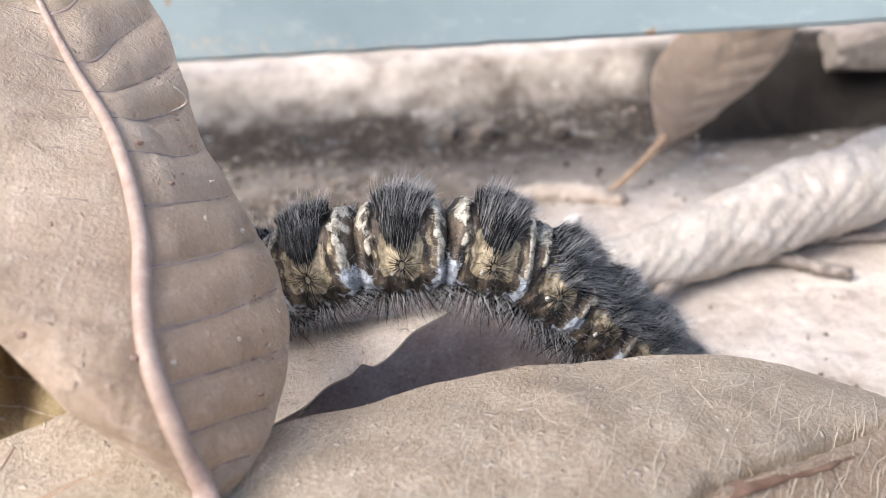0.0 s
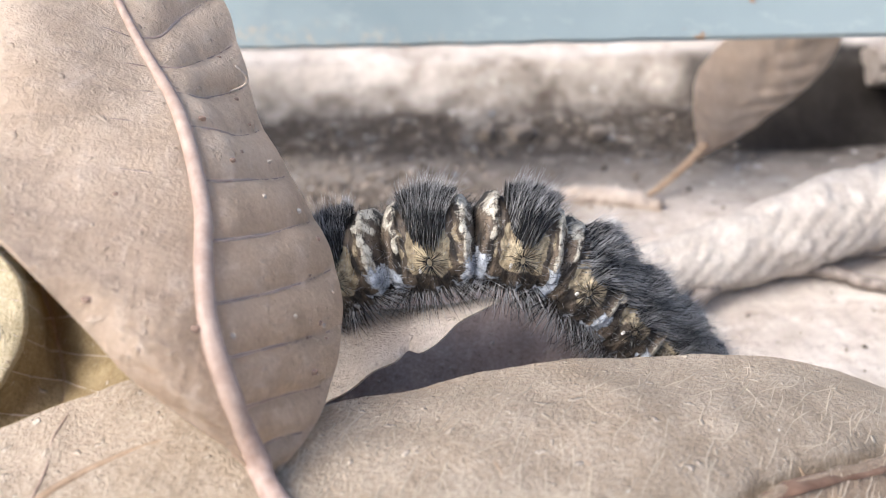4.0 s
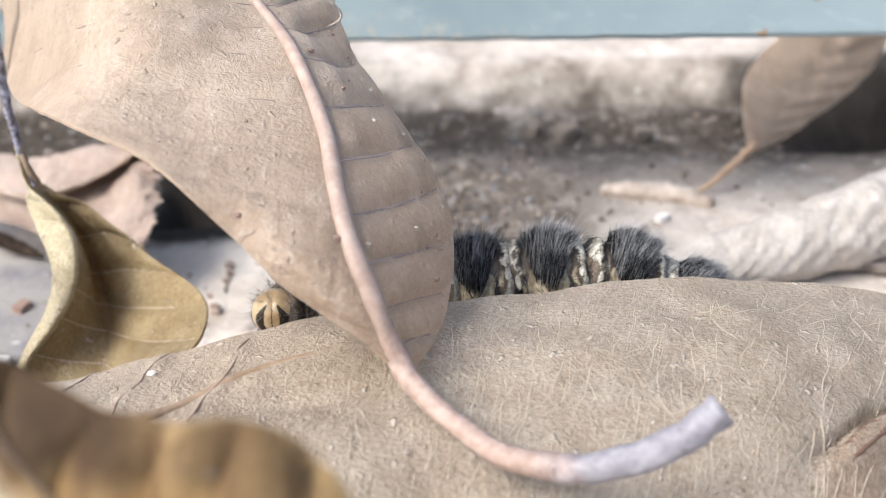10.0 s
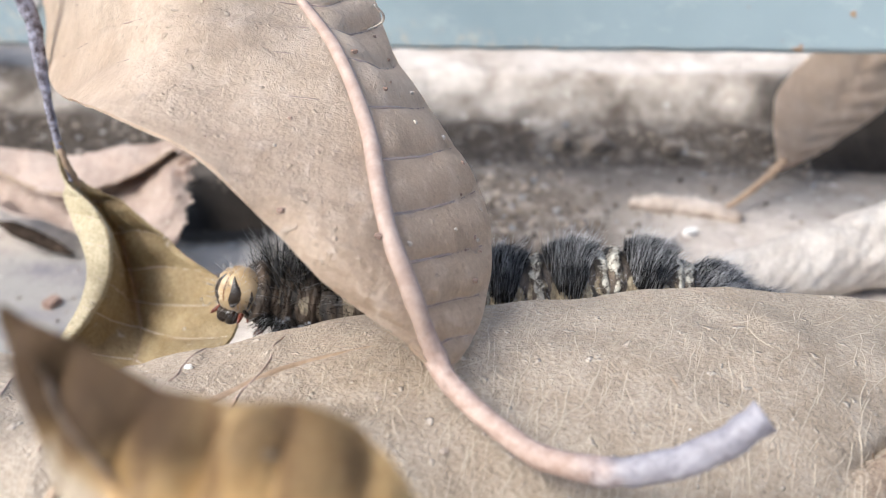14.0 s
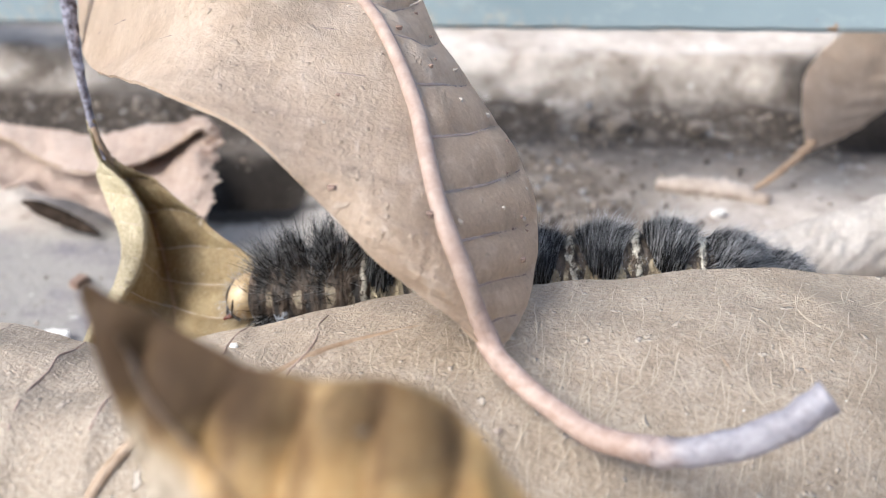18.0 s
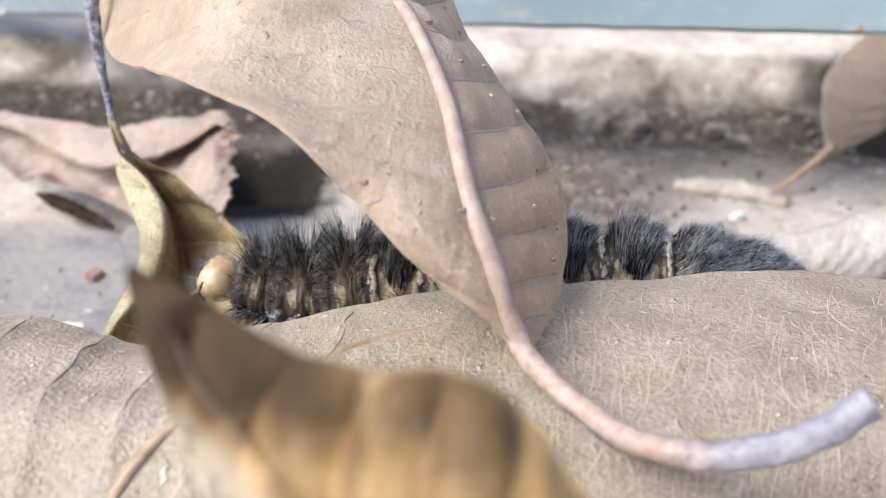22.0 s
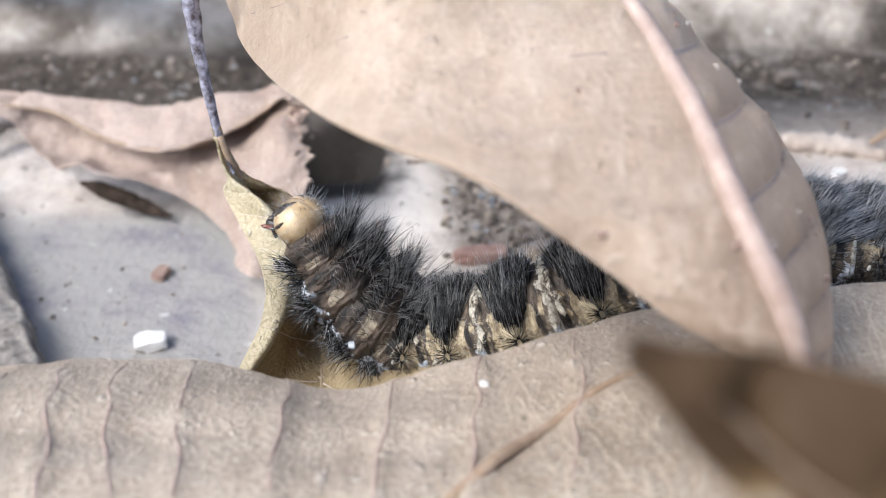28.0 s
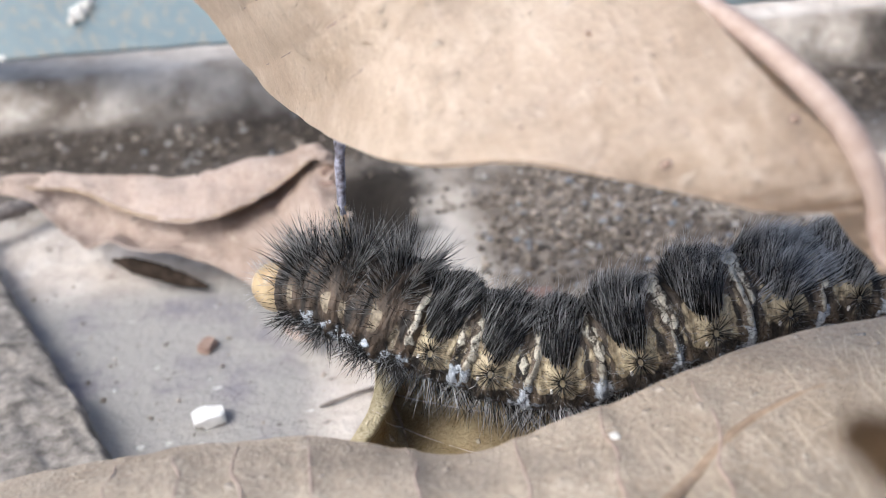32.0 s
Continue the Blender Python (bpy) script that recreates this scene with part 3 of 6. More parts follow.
for nm, size, mat, at, turn, seed, lab, cat in (
        ("stone_chip", (2.4, 1.7, 1.1), CHIP_WHITE, (-64.6, -1.6, 0.7), 15, 2, "small white angular stone chip lying on the slab", "stone"),
        ("stone_chip", (1.5, 1.1, 0.7), CHIP_WHITE, (27.9, 33.4, 0.6), 40, 5, "small white stone chip lying on dusty concrete", "stone"),
        ("pebble", (1.7, 1.2, 0.8), CHIP_BROWN, (-66.4, 13.2, 0.5), 70, 7, "small reddish-brown pebble stuck on the slab", "stone"),
        ("brick_chip", (4.6, 1.8, 1.2), CHIP_RED, (-25.4, 14.5, 0.8), 8, 9, "dull red brick chip lying in gritty soil", "stone"),
        ("pebble", (1.9, 1.4, 1.2), GRIT, (-17.5, 15.0, 0.8), 30, 11, "dark wedge-shaped pebble beside the brick chip", "stone"),
        ("pebble", (2.4, 1.9, 1.5), GRIT, (31.3, 68.7, 0.2), 10, 13, "dark grey pebble in the dirt by the step", "stone"),
        ("pebble", (2.0, 1.5, 1.3), GRIT, (11.1, 73.6, -0.4), 60, 15, "dark pebble in the dirt by the step", "stone"),
        ("bark_piece", (15.0, 5.5, 6.0), BARK, (96, 82, 6.0), 8, 23, "grey-brown bark piece lying on the step below the rail", "bark"),
        ("pebble", (3.2, 2.5, 1.8), GRIT, (17.5, 72.5, -0.4), 25, 17, "dark pebble in the dirt by the step", "stone")):
    tagged(lump(nm, size, mat, at, turn, seed), lab, cat)


def grit():
    """Loose grains, far too many to count."""
    rng = random.Random(5)
    base = [Vector(v) for v in ((1, 0, 0), (-1, 0, 0), (0, 1, 0), (0, -1, 0), (0, 0, 1), (0, 0, -1))]
    tris = ((0, 2, 4), (2, 1, 4), (1, 3, 4), (3, 0, 4), (2, 0, 5), (1, 2, 5), (3, 1, 5), (0, 3, 5))
    verts, faces = [], []

    def grain(x, y, r):
        if x > 58 and y > 55:
            return
        o = len(verts)
        z = ground_height(x, y) + r * 0.35
        tilt = Euler((rng.random() * 6, rng.random() * 6, rng.random() * 6)).to_matrix()
        for b in base:
            q = tilt @ (b * r * (0.6 + 0.7 * rng.random()))
            verts.append((x + q.x, y + q.y, z + q.z * 0.8))
        faces.extend(tuple(o + k for k in t) for t in tris)

    for _ in range(5200):
        x, y = rng.gauss(-10, 12), rng.gauss(34, 12)
        if -30 - 8 * (y > 42) < x < 26 and 10 < y < 66:
            grain(x, y, 0.12 + 0.75 * rng.random() ** 4)
    for _ in range(2600):
        x = rng.uniform(-115, 90)
        grain(x, step_line(x) - 4 - abs(rng.gauss(0, 15)), 0.13 + 0.8 * rng.random() ** 5)
    for _ in range(420):
        grain(rng.uniform(-95, 70), rng.uniform(-20, 60), 0.15 + 0.35 * rng.random() ** 2)
    ob = mesh_object("grit", verts, faces, GRIT, smooth=False)
    tagged(ob, "loose dark soil grains and fine gravel on concrete", "gravel", kind="stuff")


grit()


# ---------------------------------------------------------------- leaves
def pucker(sheet, n, slope, amount, sharp=0.16, mid=0.5, ridge=0.0, calm=1.0):
    """Lifts the blade between its side veins and sinks it along them."""
    a = np.abs(sheet.v - mid) / np.where(sheet.v > mid, 1 - mid, max(mid, 1e-6))
    ph = (sheet.u - slope * a ** 1.2) * n
    d = np.abs(ph - np.round(ph))
    fade = np.clip(a * 6, 0, 1) * np.clip((1.02 - a) * 8, 0, 1)
    h = amount * (np.sin(np.pi * d) - 0.5) - ridge * np.exp(-(d / sharp) ** 2)
    return sheet.raise_by(h * fade * np.where(sheet.v < mid, calm, 1.0))


def side_veins(sheet, n, slope, parent, material, radius, lift, mid=0.5, sides=(0, 1), skip=0, label=""):
    """One thin tapering vein for each fold of the blade, from the midrib to the margin."""
    nrm = sheet.normals()
    for side in sides:
        for k in range(skip, n + 1):
            pts = []
            for a in np.linspace(0.02, 0.97, 9):
                u = k / n + slope * a ** 1.2
                v = mid + (1 - mid) * a if side else mid - mid * a
                if 0.01 < u < 0.99:
                    i, j = int(u * (sheet.nu - 1)), int(v * (sheet.nv - 1))
                    pts.append(sheet.at(u, v) + nrm[i, j] * lift)
            if len(pts) > 3:
                tube("vein", pts, (radius, radius * 0.75, radius * 0.4), material, parent, label, 22, 5)


def big_leaf():
    e = thing("dry_leaf", "large upright tan dry leaf with raised pinkish midrib and curled stalk", "leaf", (0, 0, 0), "dry leaves")
    s = Sheet([
        [(-9.9, -51.6, 34.3), (-9.7, -51.3, 34.3), (-9.4, -51.0, 34.2), (-8.8, -50.6, 33.4), (-8.2, -50.2, 32.5)],
        [(-16.2, -51.0, 39.6), (-14.0, -51.2, 40.0), (-11.3, -50.0, 39.2), (-8.6, -46.9, 36.2), (-6.3, -44.9, 33.0)],
        [(-20.4, -49.4, 43.6), (-17.8, -48.6, 44.4), (-13.2, -46.3, 43.0), (-8.6, -42.0, 39.6), (-5.2, -38.5, 35.8)],
        [(-26.2, -46.6, 48.0), (-23.0, -42.6, 47.6), (-14.6, -38.8, 46.2), (-9.8, -34.6, 42.8), (-6.6, -31.0, 39.3)],
        [(-34.6, -39.8, 48.8), (-28.6, -36.0, 50.6), (-17.4, -31.4, 49.8), (-13.2, -28.4, 46.4), (-10.2, -25.5, 42.6)],
        [(-48.4, -13.6, 41.6), (-32.4, -31.0, 53.2), (-20.0, -26.7, 52.0), (-16.8, -23.6, 49.6), (-13.9, -20.2, 46.9)],
        [(-55.0, 3.3, 42.6), (-35.0, -24.0, 56.4), (-22.6, -23.3, 54.2), (-19.2, -19.0, 52.8), (-16.0, -15.0, 51.0)],
        [(-58.0, 15.0, 48.0), (-38.0, -15.0, 60.0), (-27.0, -16.5, 59.0), (-23.4, -12.5, 58.4), (-20.0, -9.0, 56.5)],
        [(-36.0, -4.0, 66.0), (-35.0, -4.5, 66.4), (-34.0, -5.0, 66.6), (-33.0, -4.6, 66.4), (-32.0, -4.0, 66.0)],
    ], 190, 96)
    s.flip = -1.0 if s.normals()[60, 20][1] > 0 else 1.0
    pucker(s, 12, 0.10, 0.40, 0.14, 0.5, 0.10, 0.3)
    s.rough(5.5, 0.3, 2).rough(1.2, 0.06, 5)
    s.cut(0, 190, 47, 96).build("blade", LEAF_TAN, e, 0.3)
    wing = s.cut(0, 190, 0, 48).build("blade_half", LEAF_TAN, e, 0.3, "broad half of the blade, hinged along the midrib")
    rib = [s.at(u, 0.5) + s.normals()[int(u * 189), 48] * 0.25 for u in np.linspace(0.0, 0.97, 14)]
    tube("midrib", rib, (0.45, 0.78, 0.74, 0.68, 0.61, 0.54, 0.46, 0.38, 0.28, 0.15), RIB, e, "raised pinkish-brown midrib", 60, 10)
    side_veins(s, 12, 0.10, e, RIB, 0.20, 0.05, sides=(1,))
    side_veins(s, 12, 0.10, wing, RIB, 0.12, 0.04, sides=(0,))
    stem = [rib[1], (-9.4, -51.1, 34.2), (-8.5, -52.6, 33.2), (-5.7, -56.4, 32.6), (-2.5, -59.8, 32.4), (1.0, -62.0, 33.0)]
    tube("petiole", stem, (0.6, 0.86, 0.80, 0.76, 0.84, 0.92), STALK, e, "pinkish leaf stalk", 40, 12, knots=0.12)
    stem2 = [(0.6, -61.8, 32.9), (2.4, -62.6, 33.4), (5.9, -63.5, 35.1), (8.2, -63.4, 36.5), (10.3, -63.0, 38.0)]
    tube("stalk_end", stem2, (0.92, 0.95, 1.0, 1.05), STALK, e, "mauve-grey weathered end of the stalk", 40, 12, knots=0.22, seed=4)
    curl = [(-15.2, -21.0, 51.5), (-14.5, -20.2, 50.3), (-14.8, -20.0, 49.5), (-16.2, -20.6, 49.0)]
    tube("fibre", curl, (0.10, 0.13, 0.06), LEAF_PALE, e, "loose curled fibre on the blade", 16, 5)
    rng = random.Random(8)
    for k in range(26):
        u, v = rng.uniform(0.18, 0.75), rng.choice((rng.uniform(0.55, 0.97), rng.uniform(0.85, 0.97), rng.uniform(0.1, 0.5)))
        i, j = int(u * 189), int(v * 95)
        q = s.p[i, j] + s.normals()[i, j] * 0.12
        r = rng.uniform(0.14, 0.34)
        lump("crumb", (r * 1.3, r, r), CHIP_BROWN if k % 3 else LEAF_PALE, q, k * 37, k, 0.5, e if j > 47 else wing, detail=1)
    return e, wing


def fibres(s, parent):
    """Fine raised veins, wandering and forking over the near half of the blade."""
    rng = random.Random(21)
    verts, faces = [], []
    nrm = s.normals()

    def run(u, v, way, r, n, forks):
        home = way
        last = -1
        for k in range(n):
            if not (0.40 < u < 0.99 and 0.02 < v < 0.98):
                return
            i, j = int(u * (s.nu - 1)), int(v * (s.nv - 1))
            p = s.at(u, v) + nrm[i, j] * 0.20
            side = np.cross(nrm[i, j], (math.cos(way), math.sin(way), 0))
            w = r * (1 - 0.75 * k / n) * min(1.0, 0.25 + 0.3 * k)
            o = len(verts)
            verts.extend([p - side * w * 1.8 - nrm[i, j] * 0.03, p + nrm[i, j] * w * 1.6, p + side * w * 1.8 - nrm[i, j] * 0.03])
            if k:
                faces.extend([(o - 3, o - 2, o + 1, o), (o - 2, o - 1, o + 2, o + 1)])
            if forks and k - last > 5 and rng.random() < 0.09:
                last = k
                run(u, v, way + rng.choice((-1, 1)) * rng.uniform(0.3, 0.6), r * 0.7, rng.randint(4, 10), False)
                if not faces or len(verts) != o + 3:
                    verts.extend(verts[o:o + 3])
            way += rng.gauss(0, 0.09) + 0.22 * (home - way)
            along = np.array([(s.at(u + 0.004, v) - s.at(u - 0.004, v))[:2], (s.at(u, v + 0.008) - s.at(u, v - 0.008))[:2]]).T
            du, dv = np.linalg.solve(along, (0.40 * math.cos(way), 0.40 * math.sin(way)))
            u, v = u + 0.008 * du, v + 0.016 * dv

    for _ in range(460):
        u, v = rng.uniform(0.42, 0.97), rng.uniform(0.03, 0.72)
        x, y, z = s.at(u, v)
        if x < -18 and y > -46:
            continue
        run(u, v, radians(-104 - 0.6 * x + rng.gauss(0, 6)), rng.uniform(0.024, 0.044), rng.randint(5, 15), True)
    mesh_object("vein_net", verts, faces, FIBRE, parent, "fine pale raised veins")


VEINS = ((-8, -46, -1, -58), (-1.3, -44, 5.6, -57.4), (4.8, -40.5, 10.2, -57), (10.9, -37.4, 15.6, -56.3), (17, -37.5, 22.5, -52.7), (24, -36.5, 29.5, -48))


def lower_leaf():
    e = thing("fallen_leaf", "long grey-brown fallen leaf lying flat with fine pale veins", "leaf", (0, 0, 0), "dry leaves")
    s = Sheet([
        [(-84.0, -42.0, 20.0), (-84.5, -46.0, 21.0), (-85.0, -50.0, 20.0), (-85.0, -53.0, 17.0)],
        [(-74.0, -38.6, 25.0), (-75.0, -48.0, 27.6), (-75.5, -58.0, 25.0), (-76.0, -66.0, 1.0)],
        [(-62.4, -39.7, 28.0), (-62.0, -50.0, 31.0), (-61.5, -60.0, 29.0), (-61.0, -73.0, 1.0)],
        [(-49.0, -40.8, 28.4), (-48.0, -51.0, 31.4), (-47.0, -62.0, 29.5), (-45.0, -78.0, 1.0)],
        [(-38.5, -43.3, 27.2), (-37.0, -52.5, 30.8), (-35.5, -63.0, 29.0), (-33.0, -80.0, 1.0)],
        [(-28.5, -42.0, 29.0), (-27.5, -52.0, 31.2), (-25.0, -63.0, 29.2), (-23.0, -80.0, 1.0)],
        [(-16.0, -38.3, 29.8), (-14.5, -51.0, 31.4), (-13.0, -63.0, 29.0), (-12.0, -80.0, 1.0)],
        [(-4.5, -37.6, 30.0), (-2.5, -50.0, 31.0), (-1.0, -62.0, 27.3), (0.0, -78.0, 1.0)],
        [(7.5, -34.8, 29.8), (9.0, -48.5, 30.8), (10.5, -60.0, 25.9), (12.0, -75.0, 1.0)],
        [(18.5, -33.6, 28.9), (21.0, -47.0, 29.5), (23.0, -58.0, 23.5), (25.0, -70.0, 1.0)],
        [(31.4, -32.4, 27.0), (33.0, -43.0, 26.8), (35.0, -51.0, 21.6), (37.0, -60.0, 1.0)],
        [(44.0, -36.0, 22.5), (44.6, -40.0, 22.5), (45.0, -44.0, 20.5), (45.5, -48.0, 15.0)],
        [(51.0, -42.0, 18.0), (51.0, -42.3, 18.0), (51.0, -42.6, 17.8), (51.0, -43.0, 17.0)],
    ], 260, 84)
    s.flip = -1.0 if s.normals()[120, 40][2] < 0 else 1.0
    s.rough(16, 0.7, 3).rough(5, 0.3, 6).rough(1.3, 0.08, 1)
    ribline = [(-41.0, -70.0), (-34.4, -62.0), (-29.3, -56.6), (-25.0, -51.9), (-21.2, -48.4), (-17.0, -46.0), (-13.0, -44.8)]
    # the side veins of the far half, each a low ridge
    far = ((-71, -64), (-61.0, -55.5), (-56.8, -52.2), (-52.8, -49.0), (-48.1, -45.6), (-41.5, -40.8), (-34.4, -35.4), (-28.6, -30.4), (-22.0, -25.0))
    x, y = s.p[..., 0], s.p[..., 1]
    lift = np.zeros_like(x)
    for x0, x1 in far:
        w = np.clip((-40 - y) / 22, 0, 1)
        d = np.abs(x - (x0 + (x1 - x0) * w ** 1.5))
        lift += 0.26 * np.exp(-(d / 0.55) ** 2) * np.clip((-y - 41) / 3, 0.25, 1)
    s.raise_by(lift * (x < -18 + (y + 46) * 0.6))
    # a deep crease near the tip, with a ridge on its near side
    fold = np.interp(x, (19, 22, 26, 29.8, 34, 38.2, 44), (-55.5, -53.5, -50.2, -48.0, -46.0, -43.4, -40.2))
    d, w = (y - fold) * 0.86, np.clip((x - 18) / 5, 0, 1) * np.clip((47 - x) / 3, 0, 1)
    s.raise_by(w * (-1.3 * np.exp(-np.clip(d, 0, None) / 2.2) * (d > -0.4) - 0.5 * np.exp(-((d - 0.1) / 0.5) ** 2) + 0.35 * np.exp(-((d + 1.2) / 0.7) ** 2)))
    seam = int(0.552 * 259)
    s.cut(seam, 260, 0, 84).build("blade", LEAF_LOW, e, 0.34)
    flap = s.cut(0, seam + 1, 0, 84).build("blade_end", LEAF_LOW, e, 0.34, "far end of the blade, bent up along a crease")
    tube("midrib", s.over(ribline, 0.1), (0.5, 0.46, 0.42, 0.36, 0.26, 0.12), RIB_DARK, flap, "light brown midrib", 70, 10, 0.8)
    for x0, x1 in far:
        pts = [(x0 + (x1 - x0) * w ** 1.5, -41.0 - 19 * w) for w in np.linspace(0.02, 0.95, 8)]
        tube("vein", s.over(pts, 0.14), (0.06, 0.10, 0.13), RIB, flap, "", 26, 5)
    for x0, y0, x1, y1 in VEINS:
        pts = [(x0 + (x1 - x0) * w, y0 + (y1 - y0) * w + 0.5 * math.sin(5 * w + x0)) for w in np.linspace(0.0, 1.0, 9)]
        tube("vein", s.over(pts, 0.08), (0.05, 0.10, 0.10), RIB_DARK, e, "", 30, 5, 0.6)
    fibres(s, e)
    tube("torn_rim", s.over([(20, -56.0), (22.3, -54.5), (26, -51.3), (29.8, -49.1), (34, -47.1), (38.2, -44.5), (43, -41.9)], -0.25), (0.3, 0.8, 1.0, 0.9, 0.8, 0.5), RIB_RED, e, "reddish-brown crease near the leaf tip", 60, 10, 0.3, knots=0.2)
    rng = random.Random(3)
    spots = [(-28.6, -46.8, 0.42, CHIP_WHITE), (-13.3, -52.5, 0.36, GRIT), (-15.6, -54.6, 0.28, GRIT), (-22.5, -53.5, 0.26, GRIT), (-9, -58, 0.4, GRIT)]
    spots += [(rng.uniform(-60, 35), rng.uniform(-60, -42), rng.uniform(0.1, 0.2), CHIP_WHITE) for _ in range(30)]
    for k, (px, py, r, mt) in enumerate(spots):
        q = s.over([(px, py)], r * 0.4)[0]
        lump("crumb", (r, r, r * 0.7), mt, q, k * 50, k, 0.4, e if px > -8 else flap, detail=1)
    return e, flap


def rust_leaf():
    """The curled leaf close before the lens."""
    e = thing("curled_leaf", "curled rusty brown dry leaf with wavy edge", "leaf", (0, 0, 0), "dry leaves")
    s = Sheet([
        [(-25.4, -77.8, 54.6), (-25.8, -77.8, 52.8), (-24.8, -78.2, 50.9), (-23.6, -79.6, 49.2), (-21.4, -81.2, 46.6)],
        [(-22.4, -78.3, 53.4), (-23.2, -79.6, 51.9), (-22.9, -80.8, 49.6), (-21.8, -81.8, 46.6), (-19.6, -80.4, 30.0)],
        [(-18.8, -79.6, 52.0), (-20.2, -81.4, 50.6), (-20.6, -83.4, 47.6), (-19.8, -83.6, 42.0), (-18.0, -80.0, 9.0)],
        [(-15.9, -80.6, 52.0), (-17.0, -82.6, 50.6), (-17.8, -85.4, 46.6), (-17.6, -85.6, 39.6), (-17.0, -81.0, 9.0)],
        [(-13.2, -81.0, 52.4), (-13.8, -83.2, 51.2), (-14.6, -86.2, 46.4), (-14.8, -86.6, 39.0), (-14.6, -82.0, 9.0)],
        [(-10.6, -81.8, 51.0), (-11.2, -84.0, 49.6), (-12.2, -86.6, 44.4), (-12.6, -87.0, 38.0), (-12.6, -82.0, 9.0)],
        [(-8.2, -83.0, 48.4), (-9.0, -84.8, 46.6), (-10.2, -86.6, 41.4), (-10.8, -86.6, 36.0), (-11.0, -82.0, 9.0)],
        [(-6.8, -83.4, 44.0), (-7.8, -84.6, 41.6), (-9.0, -85.6, 37.6), (-9.8, -85.0, 33.6), (-10.2, -82.0, 9.0)],
    ], 120, 70)
    s.flip = -1.0 if s.normals()[60, 20][1] > 0 else 1.0
    pucker(s, 7, 0.0, 0.9, 0.2, 0.0, 0.0)
    s.rough(4.0, 0.7, 4).rough(2.0, 0.2, 2)
    s.build("blade", LEAF_BROWN, e, 0.3)
    nrm = s.normals()
    rib = [s.at(u, v) + nrm[int(u * 119), int(v * 69)] * 0.1 for u, v in ((0.10, 0.16), (0.13, 0.22), (0.18, 0.27), (0.25, 0.31), (0.37, 0.37), (0.46, 0.44))]
    tube("midrib", rib, (0.15, 0.5, 0.6, 0.4, 0.1), RIB_DARK, e, "pale midrib", 40, 10, 0.10)
    return e


def yellow_leaf():
    e = thing("ochre_leaf", "ochre yellow folded leaf hanging from a blue-grey twig", "leaf", (-50, -10, 30), "dry leaves")
    o = np.array((-50.0, -10.0, 30.0))
    s = Sheet(np.array([
        [(-51.9, -8.7, 33.8), (-51.8, -8.9, 33.8), (-51.6, -9.0, 33.6), (-51.4, -8.9, 33.6), (-51.3, -8.8, 33.7), (-51.2, -8.6, 33.8)],
        [(-50.8, -10.2, 29.6), (-50.6, -10.5, 29.8), (-50.3, -10.0, 29.5), (-50.1, -9.4, 29.4), (-50.0, -9.1, 29.4), (-49.8, -8.9, 29.5)],
        [(-51.2, -10.4, 28.0), (-47.6, -13.0, 28.4), (-48.0, -11.8, 26.6), (-48.2, -9.8, 25.4), (-46.8, -8.6, 25.6), (-45.6, -8.0, 26.0)],
        [(-49.6, -13.1, 26.0), (-45.4, -15.0, 25.6), (-46.2, -14.0, 22.6), (-46.4, -12.6, 20.8), (-42.4, -11.4, 21.4), (-38.8, -11.8, 21.8)],
        [(-47.4, -17.2, 23.2), (-45.2, -17.7, 21.9), (-45.2, -17.4, 19.6), (-44.6, -17.0, 18.0), (-38.6, -16.8, 18.2), (-31.8, -18.6, 20.6)],
        [(-47.6, -20.4, 20.2), (-46.6, -21.2, 19.4), (-45.6, -21.6, 17.6), (-43.0, -22.0, 16.4), (-37.4, -23.4, 17.0), (-30.6, -25.2, 19.6)],
        [(-50.2, -24.2, 16.0), (-49.8, -24.6, 15.6), (-47.2, -26.6, 15.0), (-42.8, -29.0, 15.2), (-38.0, -31.0, 16.0), (-34.6, -31.6, 17.6)],
        [(-50.0, -28.0, 12.0), (-49.6, -28.4, 11.8), (-46.5, -31.0, 12.4), (-42.0, -35.0, 13.0), (-39.0, -36.6, 14.0), (-37.4, -37.6, 15.0)],
    ]) - o, 130, 90)
    # the crease between the two halves is deep
    sink = np.interp(s.v, (0.20, 0.40, 0.60, 0.80, 1.0), (0, 3.5, 5.5, 1.5, 0)) * np.clip(s.u * 4 - 0.5, 0, 1)
    s.p = s.p + sink[..., None] * np.array((0.0, 0.87, -0.5))
    s.flip = -1.0 if s.normals()[70, 70][2] < 0 else 1.0
    pucker(s, 9, 0.05, 0.45, 0.14, 0.6, 0.06, 0.2)
    s.rough(5, 0.2, 7)
    fold, rest = s.cut(0, s.nu, 0, 21), s.cut(0, s.nu, 20, s.nv)
    rest.build("blade", LEAF_YELLOW, e, 0.25)
    fold.build("folded_margin", LEAF_CREAM_LIT, e, 0.25, "pale yellow folded margin with its light put into the colour")
    tube("midrib", [s.at(u, 0.6) for u in np.linspace(0.02, 0.97, 10)], (0.4, 0.3, 0.22, 0.1), RIB_DARK, e, "brown midrib in the fold", 40, 8)
    side_veins(s, 9, 0.05, e, LEAF_PALE, 0.10, 0.08, 0.6)
    twig = np.array([(-50.2, -10.0, 29.6), (-51.1, -9.1, 31.9), (-51.8, -7.9, 36.0), (-52.4, -6.6, 41.0), (-52.8, -5.4, 46.0), (-54.2, -4.2, 50.0), (-55.4, -3.0, 52.0)]) - o
    tube("twig", twig, (0.12, 0.36, 0.46, 0.6, 0.85, 1.0, 1.15), STEM_BLUE, e, "shrivelled blue-grey leaf stalk", 80, 12, knots=0.22, seed=2)
    return e


